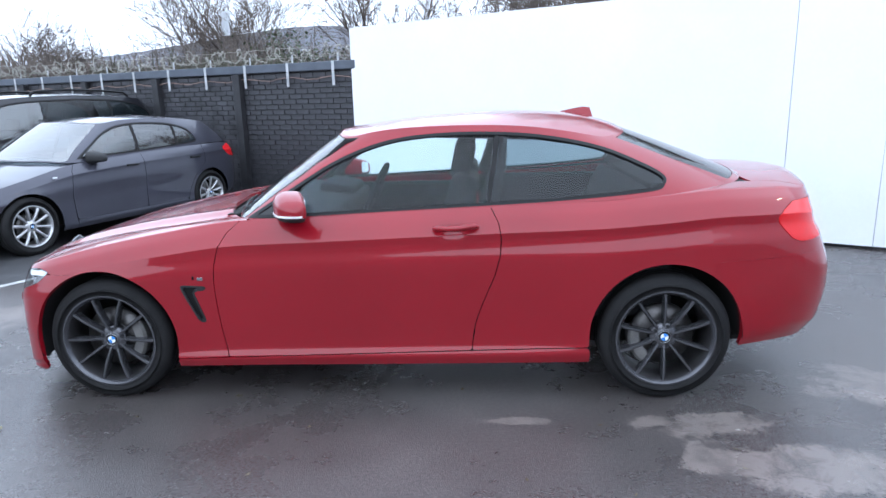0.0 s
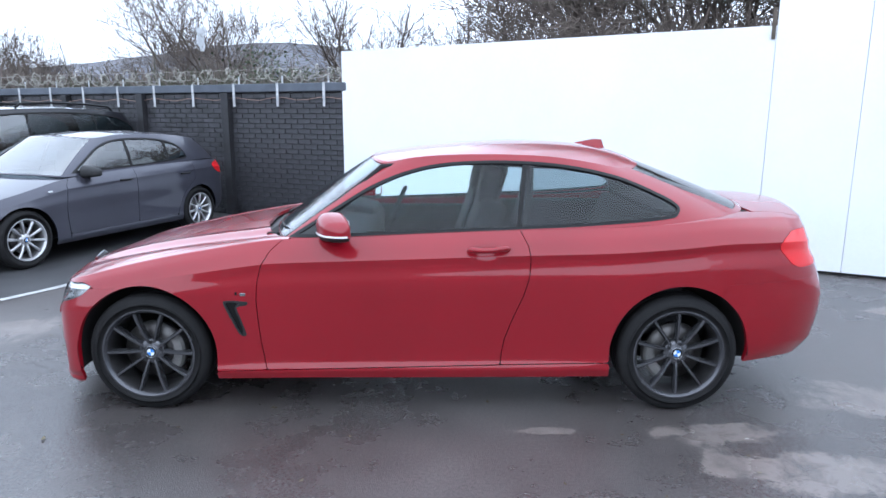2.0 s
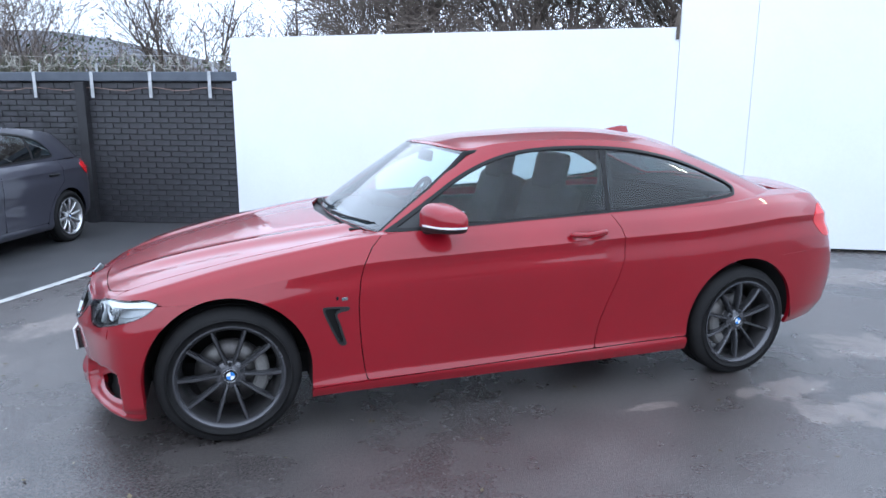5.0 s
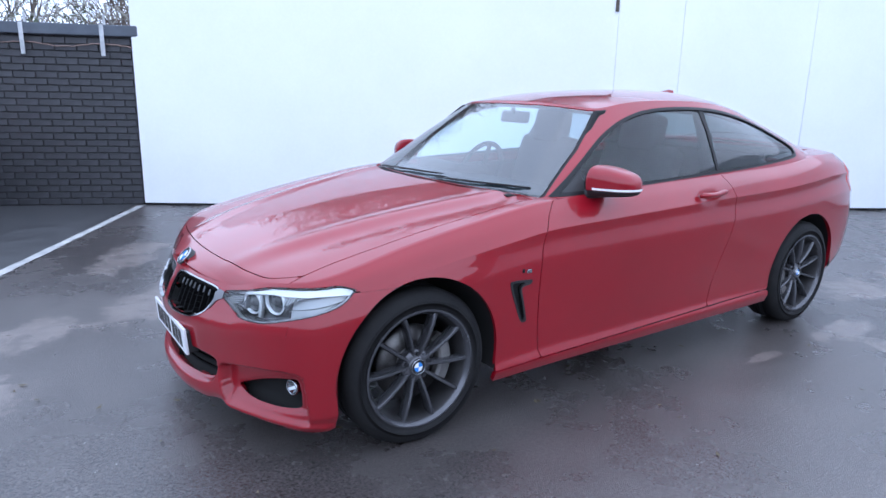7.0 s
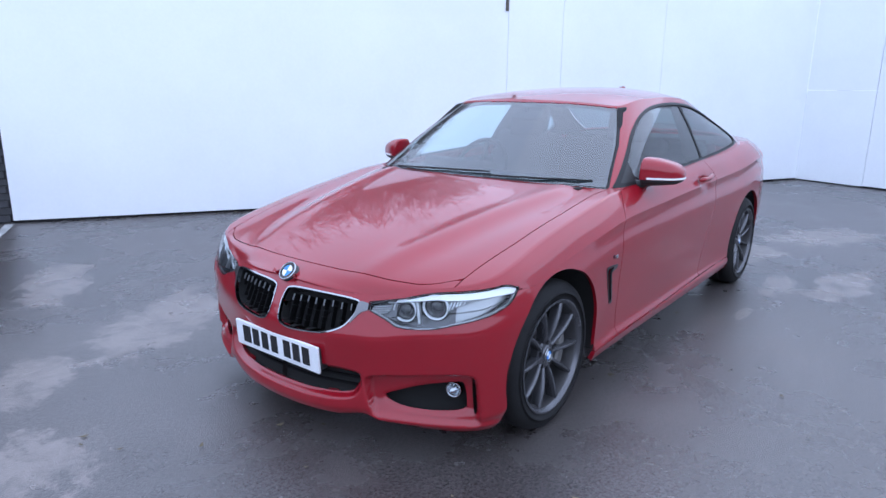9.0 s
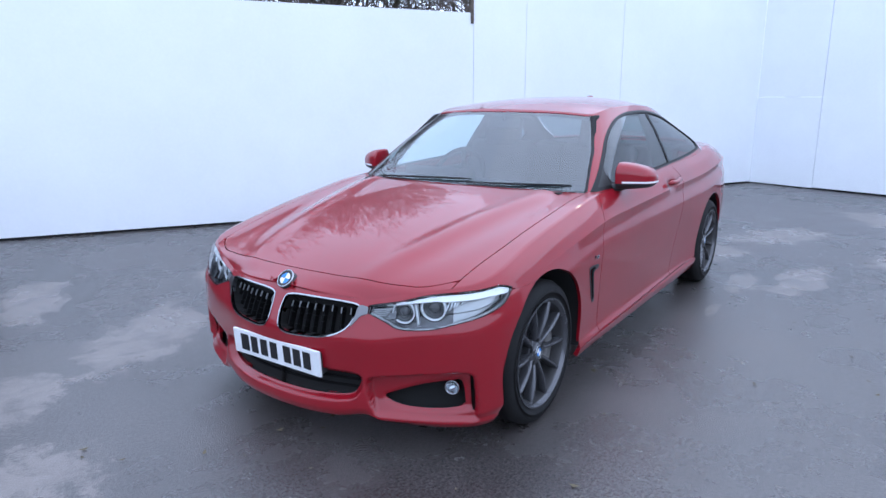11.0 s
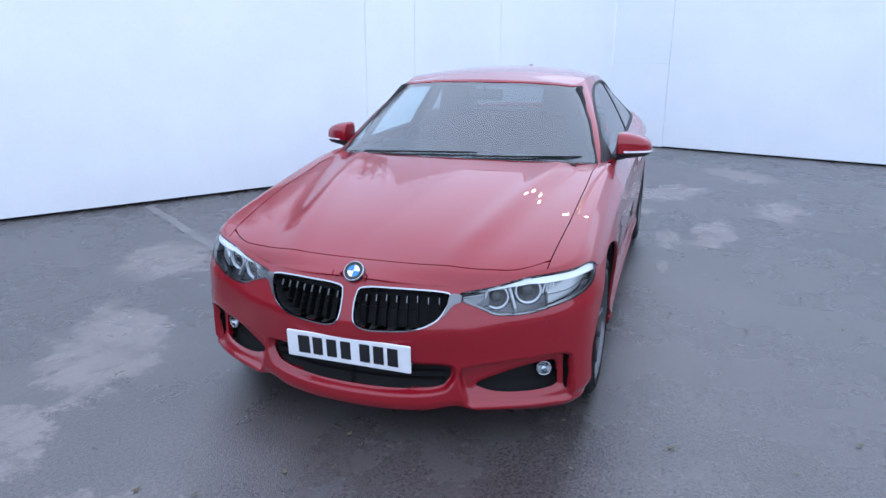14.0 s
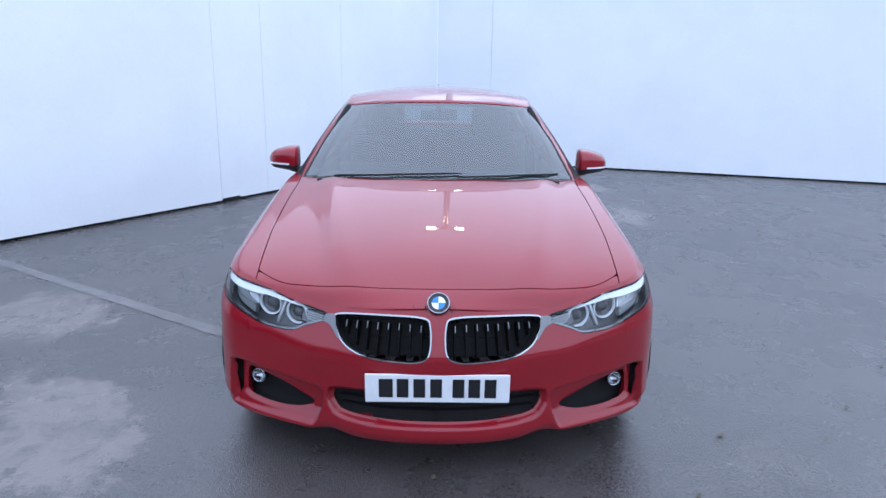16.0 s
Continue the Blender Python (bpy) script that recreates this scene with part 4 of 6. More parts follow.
first = None
for end in (-1, 1):
    for sd in (-1, 1):
        m = pose(end * WX, sd * (0.765 if end < 0 else 0.788), WR, 0, 0 if end < 0 else 160, 0 if sd < 0 else 180)
        if first is None:
            first = coupe_wheel(0)
            first.parent = coupe
            first.matrix_basis = m
            wheel_of_coupe = first
        else:
            o = copy_thing(first, m)
            o.parent = coupe
for o in coupe.children:
    if o.name.startswith("wheel") and "category" in o:
        del o["category"]
# dark wheel housings and the floor pan
for end in (-1, 1):
    for sd in (-1, 1):
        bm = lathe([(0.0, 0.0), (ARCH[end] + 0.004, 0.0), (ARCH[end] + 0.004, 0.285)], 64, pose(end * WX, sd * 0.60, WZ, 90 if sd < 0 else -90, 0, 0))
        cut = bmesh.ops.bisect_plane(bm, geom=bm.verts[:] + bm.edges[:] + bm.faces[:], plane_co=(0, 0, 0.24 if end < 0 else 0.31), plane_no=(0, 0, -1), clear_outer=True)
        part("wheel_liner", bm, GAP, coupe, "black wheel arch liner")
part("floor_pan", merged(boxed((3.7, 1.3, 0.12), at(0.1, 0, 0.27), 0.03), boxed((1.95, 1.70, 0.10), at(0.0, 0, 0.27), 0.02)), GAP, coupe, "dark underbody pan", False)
# solid filler whose black colour gives the shade under the bonnet
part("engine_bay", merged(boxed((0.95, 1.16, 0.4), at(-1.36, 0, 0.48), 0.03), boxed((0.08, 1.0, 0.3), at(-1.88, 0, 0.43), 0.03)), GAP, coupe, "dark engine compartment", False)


# ---- the red coupe: lamps, grille, trim and cabin ----
def on_side(a, z, inward=0.0):
    """A place on the lower body: its z axis points outwards, its y axis up."""
    k = np.argmin((SIDE.st[:, 0] - a) ** 2 + (SIDE.st[:, 1] - z) ** 2)
    i, j = divmod(int(k), SP.shape[1])
    i, j = min(max(i, 1), SP.shape[0] - 2), min(max(j, 1), SP.shape[1] - 2)
    ta, tz = Vector(SP[i + 1, j] - SP[i - 1, j]).normalized(), Vector(SP[i, j + 1] - SP[i, j - 1]).normalized()
    n = ta.cross(tz).normalized()
    up = (Vector((0, 0, 1)) - n * n.z).normalized()
    right = up.cross(n)
    p = Vector(SP[i, j]) - n * inward
    return Matrix(((right.x, up.x, n.x, p.x), (right.y, up.y, n.y, p.y), (right.z, up.z, n.z, p.z), (0, 0, 0, 1)))


FLIP = Matrix.Diagonal((1, -1, 1, 1))


def mirrored(bm, sd):
    if sd == (-1,):
        bm.transform(FLIP)
        bmesh.ops.reverse_faces(bm, faces=bm.faces)
    return bm


for k, sd in SIDES.items():
    # headlights
    lamp = part("headlight", SIDE.within(HEAD, -0.004).moved(0.075).bmesh(sd, -0.06), LAMPDARK, coupe, "clear twin-ring headlight with a bright upper strip")
    brow_d = signed(HEAD, SIDE.st)
    topz = np.interp(SIDE.st[:, 0], [af(0.428), af(0.55), af(0.68), ax(-1.80), ax(-1.70)], [0.612, 0.638, 0.671, 0.694, 0.697])
    thick = np.interp(SIDE.st[:, 0], [af(0.46), af(0.6), af(0.72), ax(-1.72)], [0.004, 0.014, 0.026, 0.03])
    part("light_strip", SIDE.cut(least(brow_d - 0.005, SIDE.st[:, 1] - topz + thick)).moved(0.012).bmesh(sd, 0.015), WHITEPLASTIC, lamp, "white daytime light strip")
    part("lamp_seal", SIDE.cut(least(brow_d, 0.0035 - brow_d)).moved(0.0015).bmesh(sd, 0.012), TRIM, lamp, "black outer seal")
    part("chrome_edge", SIDE.cut(least(brow_d - 0.003, 0.009 - brow_d, topz - 0.03 - SIDE.st[:, 1])).moved(0.008).bmesh(sd, 0.01), SATIN, lamp, "silver lower edge")
    part("inner_panel", SIDE.cut(least(brow_d - 0.01, af(0.53) - SIDE.st[:, 0])).moved(0.03).bmesh(sd, 0.02), LAMPDARK, lamp)
    part("corner_reflector", SIDE.cut(least(brow_d - 0.01, SIDE.st[:, 0] - af(0.745))).moved(0.05).bmesh(sd, 0.02), LAMPGREY, lamp)
    for h, z, r in ((0.555, 0.586, 0.044), (0.665, 0.610, 0.048)):
        m = on_side(af(h), z, 0.0)
        n = Vector((-0.93, -0.37, 0.0)).normalized()
        right = Vector((0, 0, 1)).cross(n)
        c = m.translation + Vector((0.048, 0.012, 0))
        m = Matrix(((right.x, 0, n.x, c.x), (right.y, 0, n.y, c.y), (right.z, 1, n.z, c.z), (0, 0, 0, 1)))
        part("halo_ring", mirrored(lathe([(r * 0.98, 0.0), (r * 1.03, 0.012), (r * 0.97, 0.015), (r * 0.90, 0.010), (r * 0.90, 0.0)], 40, m), sd), HALO, lamp, "pale halo ring")
        part("projector", mirrored(lathe([(r * 0.9, 0.002), (r * 0.68, -0.016), (r * 0.62, -0.004), (r * 0.45, 0.009), (r * 0.22, 0.015), (0.0, 0.016)], 40, m), sd), PROJECTOR, lamp, "dark round projector")
        part("bezel", mirrored(lathe([(r * 1.02, -0.03), (r * 1.12, -0.01), (r * 1.16, 0.008), (r * 1.04, 0.012)], 40, m), sd), LAMPSHELL, lamp)
    # silver ribs of the reflector between and beyond the projectors
    for i in range(7):
        h = 0.725 + 0.014 * i
        if h > 0.82:
            break
        part("reflector_rib", mirrored(boxed((0.006, 0.05 - 0.003 * i, 0.012), on_side(af(h), 0.636 + 0.006 * i, 0.03) @ Matrix.Rotation(radians(-18), 4, "Z"), 0.002, 1), sd), LAMPSHELL, lamp, smooth=False)
    part("lamp_divider", mirrored(boxed((0.012, 0.085, 0.02), on_side(af(0.610), 0.60, 0.035) @ Matrix.Rotation(radians(14), 4, "Z"), 0.004), sd), LAMPGREY, lamp)
    for i in range(4):
        part("corner_fin", mirrored(boxed((0.075, 0.004, 0.012), on_side(af(0.47 + 0.004 * i), 0.578 + 0.009 * i, 0.02) @ Matrix.Rotation(radians(10), 4, "Z"), 0.001, 1), sd), LAMPGREY, lamp, smooth=False)
    cover = part("lens", SIDE.within(HEAD, -0.002).bmesh(sd), LENS, lamp, "clear plastic lens")
    # kidney grille
    kd = signed(KIDNEY, SIDE.st)
    grille = part("grille", SIDE.cut(kd - 0.002).moved(0.06).bmesh(sd, -0.05), GAP, coupe, "kidney grille with a chrome frame and dark bars")
    part("grille_frame", SIDE.within(KIDNEY, 0.001).within(KIDNEY, -0.0042, True).moved(-0.003).bmesh(sd, 0.014), CHROME, grille, "bright chrome surround")
    for i in range(8):
        h = 0.066 + 0.041 * i
        zs = [z for z in np.linspace(0.45, 0.65, 81) if signed(KIDNEY, np.array([(af(h), z)]))[0] > 0.017]
        if len(zs) < 5:
            continue
        bm = bmesh.new()
        for z0, z1 in zip(np.linspace(zs[0], zs[-1], 6)[:-1], np.linspace(zs[0], zs[-1], 6)[1:]):
            box(bm, (0.007, (z1 - z0) * 1.02, 0.03), on_side(af(h), (z0 + z1) / 2, 0.042))
        part("bar", mirrored(bm, sd), BARS, grille, smooth=False)
        part("bar_tip", mirrored(boxed((0.0035, 0.026, 0.006), on_side(af(h), zs[-1] - 0.014, 0.022), 0.0015), sd), SATIN, grille, "bright bar tip")
    bridge = smooth_loop([(af(0.396), 0.606), (af(0.43), 0.604), (af(0.43), 0.583), (af(0.402), 0.572), (af(0.368), 0.534), (af(0.384), 0.57)], 4, (1, 2))
    part("grille_bridge", SIDE.within(bridge, 0.002).moved(-0.004).bmesh(sd, 0.02), BRUSHED, coupe, "satin metal link between grille and lamp")
    # lower openings
    part("lower_intake", SIDE.within(INTAKE, 0.012).moved(0.026).bmesh(sd, -0.022), GAP, coupe, "black lower air intake")
    for z in (0.268, 0.298):
        lim = np.interp(z, [0.2, 0.226, 0.262, 0.306], [0.1, 0.33, 0.375, 0.39])
        band = np.array([(low.a[0] - 0.2, z - 0.004), (af(lim), z - 0.004), (af(lim), z + 0.004), (low.a[0] - 0.2, z + 0.004)])
        part("intake_slat", SIDE.within(band).moved(0.016).bmesh(sd, 0.010), BARS, coupe, "black plastic slat")
    pocket = part("fog_lamp_pocket", SIDE.within(FOG, 0.004).moved(0.05).bmesh(sd, -0.05), GAP, coupe, "black plastic fog lamp pocket")
    m = on_side(af(0.735), 0.288, 0.0)
    n = Vector((-0.96, -0.28, 0.0)).normalized()
    right = Vector((0, 0, 1)).cross(n)
    c = m.translation + Vector((0.016, 0.0, 0.004))
    m = Matrix(((right.x, 0, n.x, c.x), (right.y, 0, n.y, c.y), (right.z, 1, n.z, c.z), (0, 0, 0, 1)))
    part("fog_lamp_bowl", mirrored(lathe([(0.0, -0.026), (0.018, -0.02), (0.031, 0.004), (0.034, 0.010), (0.038, 0.008), (0.038, -0.02)], 32, m @ Matrix.Scale(0.80, 4)), sd), CHROME, pocket, "round silver fog lamp")
    part("fog_lamp_lens", mirrored(lathe([(0.033, 0.008), (0.018, 0.014), (0.0, 0.016)], 32, m @ Matrix.Scale(0.80, 4)), sd), LENS, pocket)
    part("air_slot", SIDE.within(SLOT, 0.003).moved(0.03).bmesh(sd, -0.028), GAP, coupe, "dark upright air slot")
    part("tail_light", SIDE.within(TAIL, -0.002).moved(-0.002).bmesh(sd, 0.02), TAILRED, coupe, "red wraparound tail light")
    washer = smooth_loop([(af(0.728), 0.548), (af(0.772), 0.556), (af(0.768), 0.514), (af(0.722), 0.508)], 4, (0, 1, 2, 3))
    part("washer_cover", SIDE.within(washer).moved(-0.0022).bmesh(sd, 0.004), RED, coupe, "body-coloured headlight washer cover")
    # wing vent and small badge
    vent = np.array([(ax(q), r) for q, r in VENT])
    vd = signed(vent, SIDE.st)
    part("wing_vent", SIDE.cut(vd + 0.002).moved(0.016).bmesh(sd, -0.014), GAP, coupe, "black hooked wing vent")
    part("vent_trim", SIDE.within(vent, 0.004).within(vent, -0.006, True).moved(-0.002).bmesh(sd, 0.01), PLASTIC, coupe, "black vent trim")
    for i, (dx, mt) in enumerate(((-0.020, BLUE), (-0.008, BLACK), (0.012, CHROME))):
        part("wing_badge", mirrored(boxed((0.010 if i < 2 else 0.028, 0.016, 0.004), on_side(ax(-0.90 + dx), 0.652, -0.001) @ Matrix.Shear("XY", 4, (0.25, 0)), 0.001), sd), mt, coupe, "tiny coloured wing badge")
    # door handle
    bm = bmesh.new()
    pts = [on_side(ax(0.275 + 0.02 * i), 0.878 + 0.0007 * i, -0.004 - 0.022 * math.sin(math.pi * i / 11) ** 0.5).translation for i in range(12)]
    pts = [Vector((p.x, low_y, p.z)) for p, low_y in zip(pts, [-0.884 - 0.022 * math.sin(math.pi * i / 11) ** 0.5 for i in range(12)])]
    tube(bm, pts, [0.006] + [0.0145] * 10 + [0.006], 12)
    bm.transform(at(0, 0, 0))
    part("handle", mirrored(bm, sd), RED, coupe_doors[k], "body-coloured pull handle")

# number plate with plain bars
plate = part("number_plate", boxed((0.012, 0.52, 0.111), pose(-2.128, 0, 0.372, 0, -4, 0), 0.004), PLATE, coupe, "white number plate with dark bars", False)
part("plate_plinth", boxed((0.05, 0.50, 0.10), pose(-2.10, 0, 0.37, 0, -4, 0), 0.01), PLASTIC, coupe, "black plate holder", False)
for i, dy in enumerate((0.165, 0.105, 0.045, -0.015, -0.095, -0.152, -0.21)):
    part("bar", boxed((0.003, 0.042 if i else 0.05, 0.074), pose(-2.1345, dy + 0.02, 0.374, 0, -4, 0)), BLACK, plate, "dark bar", False)
tilt = Matrix.Rotation(radians(-48), 4, "Y")
badge = part("bonnet_badge", lathe([(0.0, 0.002), (0.03, 0.002), (0.041, 0.0), (0.041, -0.02)], 40, at(-2.050, 0, 0.6655) @ tilt), BLACK, coupe, "round blue and white enamel badge")
roundel(badge, at(-2.052, 0, 0.6675) @ tilt, 0.040)

# cowl, wipers, roof fin
ch, cxx = -HOOD.v[:, 1], HOOD.v[:, 0]
part("cowl", HOOD.cut(least(cxx - bonnet_rear(ch) + 0.05, 0.70 - ch)).moved(0.03).bmesh((1, -1)), PLASTIC, coupe, "black plastic scuttle panel under the screen")
for y0, y1, dx in ((0.56, -0.12, 0.0), (-0.10, -0.66, 0.02)):
    bm = bmesh.new()
    pts = []
    for i in range(9):
        t = i / 8
        y = y0 + (y1 - y0) * t
        xx = np.interp(abs(y), [0, 0.35, 0.6, 0.75], [-0.822, -0.797, -0.738, -0.655])
        pts.append((xx - 0.012 + dx * 0.2 + 0.03 * t, y, 0.950 + 0.018 * t - 0.012 * (abs(y) / 0.7) ** 2))
    tube(bm, pts, [0.0055] * 8 + [0.0035], 6)
    part("wiper", bm, TRIM, coupe, "black wiper blade")
bm = bmesh.new()
rows = []
for x, w, z in ((0.93, 0.008, 1.382), (0.99, 0.018, 1.398), (1.06, 0.023, 1.412), (1.11, 0.023, 1.421), (1.155, 0.02, 1.417), (1.178, 0.016, 1.35)):
    zb = 1.33
    rows.append([bm.verts.new((x, s * w * f, zb + (z - zb) * t)) for s, f, t in ((-1, 1.5, 0), (-1, 0.9, 0.5), (-1, 0.25, 0.97), (1, 0.25, 0.97), (1, 0.9, 0.5), (1, 1.5, 0))])
for a_, b_ in zip(rows, rows[1:]):
    for i in range(5):
        bm.faces.new((a_[i], a_[i + 1], b_[i + 1], b_[i]))
bm.faces.new(rows[0])
bm.faces.new(rows[-1][::-1])
bmesh.ops.recalc_face_normals(bm, faces=bm.faces)
part("roof_fin", bm, RED, coupe, "red shark fin aerial", sharp=0.7)


# door mirrors
def mirror_skin():
    """A lofted shell: a rounded front, a flat back, a straight foot and a top that falls away outwards."""
    n, m = 57, 44
    U, S = np.meshgrid(np.linspace(0, 2 * math.pi, n), np.linspace(0, 1, m), indexing="ij")
    sp = lambda t, e: np.sign(t) * np.abs(t) ** e
    top, foot = 1.068 - 0.050 * S ** 2.2, 0.914 + 0.022 * S
    front, back = -0.505 + 0.090 * S ** 1.8, -0.352 + 0.055 * S
    k = np.where(S > 0.78, np.sqrt(np.clip(1 - ((S - 0.78) / 0.22) ** 2, 0, 1)), 1.0) * np.where(S < 0.08, np.sqrt(np.clip(1 - (1 - S / 0.08) ** 2, 0, 1)) * 0.9 + 0.1 * S / 0.08, 1.0)
    c, q = np.cos(U), np.sin(U)
    x = (front + back) / 2 + k * (back - front) / 2 * np.where(c > 0, sp(c, 0.42), sp(c, 0.85))
    z = (top + foot) / 2 + k ** 0.8 * (top - foot) / 2 * np.where(q > 0, sp(q, 0.7), sp(q, 0.5))
    return Skin.grid(np.stack([x, -0.812 - 0.19 * S, z], -1), np.stack([S, U], -1))


MS = mirror_skin()
for k, sd in SIDES.items():
    mz = MS.v[:, 2] - 0.958
    cap = part("mirror_cap", MS.cut(mz - 0.001).bmesh(sd), RED, coupe_doors[k], "red door mirror")
    part("mirror_base", MS.cut(-mz).moved(0.003).bmesh(sd), PLASTIC, cap, "black lower mirror shell")
    st_ = MS.cut(mz - 0.004)
    st_ = st_.cut(0.971 - st_.v[:, 2])
    st_ = st_.cut(least(-0.375 - 0.29 * (st_.v[:, 1] + 0.812) - st_.v[:, 0], -0.86 - st_.v[:, 1]))
    part("indicator_strip", st_.moved(-0.003).bmesh(sd, 0.004), WHITEPLASTIC, cap, "bright indicator strip")
    part("mirror_glass", mirrored(boxed((0.006, 0.115, 0.076), pose(-0.333, -0.885, 1.0, 0, 0, 16), 0.003), sd), MIRROR, cap, "mirror glass")
    arm = bmesh.new()
    tube(arm, [(-0.475, -0.765, 0.932), (-0.468, -0.81, 0.932), (-0.45, -0.86, 0.942)], [0.022, 0.019, 0.02], 10)
    part("mirror_arm", mirrored(arm, sd), PLASTIC, cap, "black mirror arm")

# cabin
part("dashboard", merged(boxed((0.46, 1.36, 0.26), pose(-0.50, 0, 0.80, 0, 6, 0), 0.06, 4), boxed((0.22, 0.42, 0.08), pose(-0.40, 0.37, 0.93, 0, 10, 0), 0.035, 4), boxed((0.6, 0.2, 0.34), pose(-0.05, 0, 0.5, 0, 0, 0), 0.04, 3)), CABIN, coupe, "dark grey dashboard")
bm = bmesh.new()
ring = pose(-0.18, 0.37, 0.90, 0, -64, 0)
tube(bm, [ring @ Vector((0.185 * math.cos(t), 0.185 * math.sin(t), 0)) for t in (2 * math.pi * i / 40 for i in range(40))], 0.015, 10, True)
for t in (0.0, math.pi * 0.62, math.pi * 1.38):
    tube(bm, [ring @ Vector((0.04 * math.cos(t), 0.04 * math.sin(t), -0.01)), ring @ Vector((0.18 * math.cos(t), 0.18 * math.sin(t), 0))], 0.014, 8)
cone(bm, 0.06, 0.045, 0.05, ring @ at(0, 0, -0.01), 24)
part("steering_wheel", bm, SEAT, coupe, "black leather steering wheel")
for y in (-0.37, 0.37):
    bm = merged(boxed((0.52, 0.5, 0.16), pose(0.12, y, 0.50, 0, -8, 0), 0.05, 4), boxed((0.15, 0.5, 0.62), pose(0.35, y, 0.80, 0, 18, 0), 0.055, 4))
    seat = part("front_seat", bm, SEAT, coupe, "black leather front seat")
    part("headrest", boxed((0.11, 0.27, 0.22), pose(0.42, y, 1.165, 0, 12, 0), 0.045, 4), SEAT, seat)
part("rear_seat", merged(boxed((0.5, 1.16, 0.16), pose(0.98, 0, 0.5, 0, -8, 0), 0.05, 4), boxed((0.14, 1.16, 0.5), pose(1.28, 0, 0.78, 0, 24, 0), 0.05, 4)), SEAT, coupe, "black leather rear bench")
part("parcel_shelf", boxed((0.5, 1.15, 0.04), pose(1.62, 0, 1.02), 0.01), CABIN, coupe, "dark parcel shelf", False)
HL = ROOF.moved(0.035)
part("headliner", HL.bmesh((1, -1)), HEADLINER, coupe, "light grey headliner")
for sd in (-1, 1):
    part("door_card", boxed((1.10, 0.06, 0.58), pose(-0.06, sd * 0.755, 0.62, sd * 3, 0, 0), 0.02), CABIN, coupe, "dark door card", False)
    part("quarter_card", boxed((0.95, 0.06, 0.56), pose(0.98, sd * 0.74, 0.675, sd * 3, 0, 0), 0.02), CABIN, coupe, "dark rear side panel", False)
    bm = tube(bmesh.new(), [(-0.52, sd * 0.69, 0.96), (-0.36, sd * 0.635, 1.12), (-0.18, sd * 0.555, 1.275), (0.2, sd * 0.55, 1.315), (0.8, sd * 0.55, 1.29), (1.15, sd * 0.52, 1.235)], 0.022, 8)
    part("pillar_lining", bm, CABIN, coupe)
    part("centre_pillar_lining", tube(bmesh.new(), [(0.55, sd * 0.74, 0.98), (0.60, sd * 0.66, 1.15), (0.62, sd * 0.575, 1.30)], [0.05, 0.04, 0.03], 8), CABIN, coupe)
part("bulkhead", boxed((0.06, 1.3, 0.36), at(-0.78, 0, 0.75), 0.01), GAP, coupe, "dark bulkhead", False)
# solid filler, black for the shade inside the boot
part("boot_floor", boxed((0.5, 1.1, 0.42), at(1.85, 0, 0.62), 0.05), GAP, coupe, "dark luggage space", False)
rv = part("interior_mirror", boxed((0.03, 0.22, 0.065), pose(-0.225, 0.0, 1.245, 0, 12, 0), 0.014, 3), TRIM, coupe, "black interior mirror")
part("mirror_stalk", tube(bmesh.new(), [(-0.225, 0, 1.26), (-0.245, 0, 1.292)], 0.012, 8), TRIM, coupe)


# ---- the two cars parked by the brick wall ----
def plain_wheel(radius, rim_r, spokes, alloy, label):
    w, tyre, turn, hw = wheel_parts("wheel", "", radius, 0.2, rim_r, alloy, spokes, True, 0.06)
    part("tyre", tyre, RUBBER, w, "black rubber tyre")
    sp = [rim_mesh(rim_r, hw, Matrix())]
    for k in range(spokes):
        sp.append(spoke(2 * math.pi * k / spokes, 0.05, rim_r - 0.012, 0.022, 0.034, 0.07, 0.088, 0.03))
    sp.append(lathe([(0.0, 0.078), (0.034, 0.078), (0.055, 0.07), (0.068, 0.06), (0.07, 0.03)], 32))
    rim = merged(*sp)
    rim.transform(turn)
    part("rim", rim, alloy, w, label, sharp=0.6)
    roundel(w, turn @ at(0, 0, 0.079), 0.03)
    part("brake_disc", lathe([(0.07, 0.02), (0.14, 0.02), (0.14, 0.0), (0.0, 0.0)], 48, turn), DISC, w)
    return w


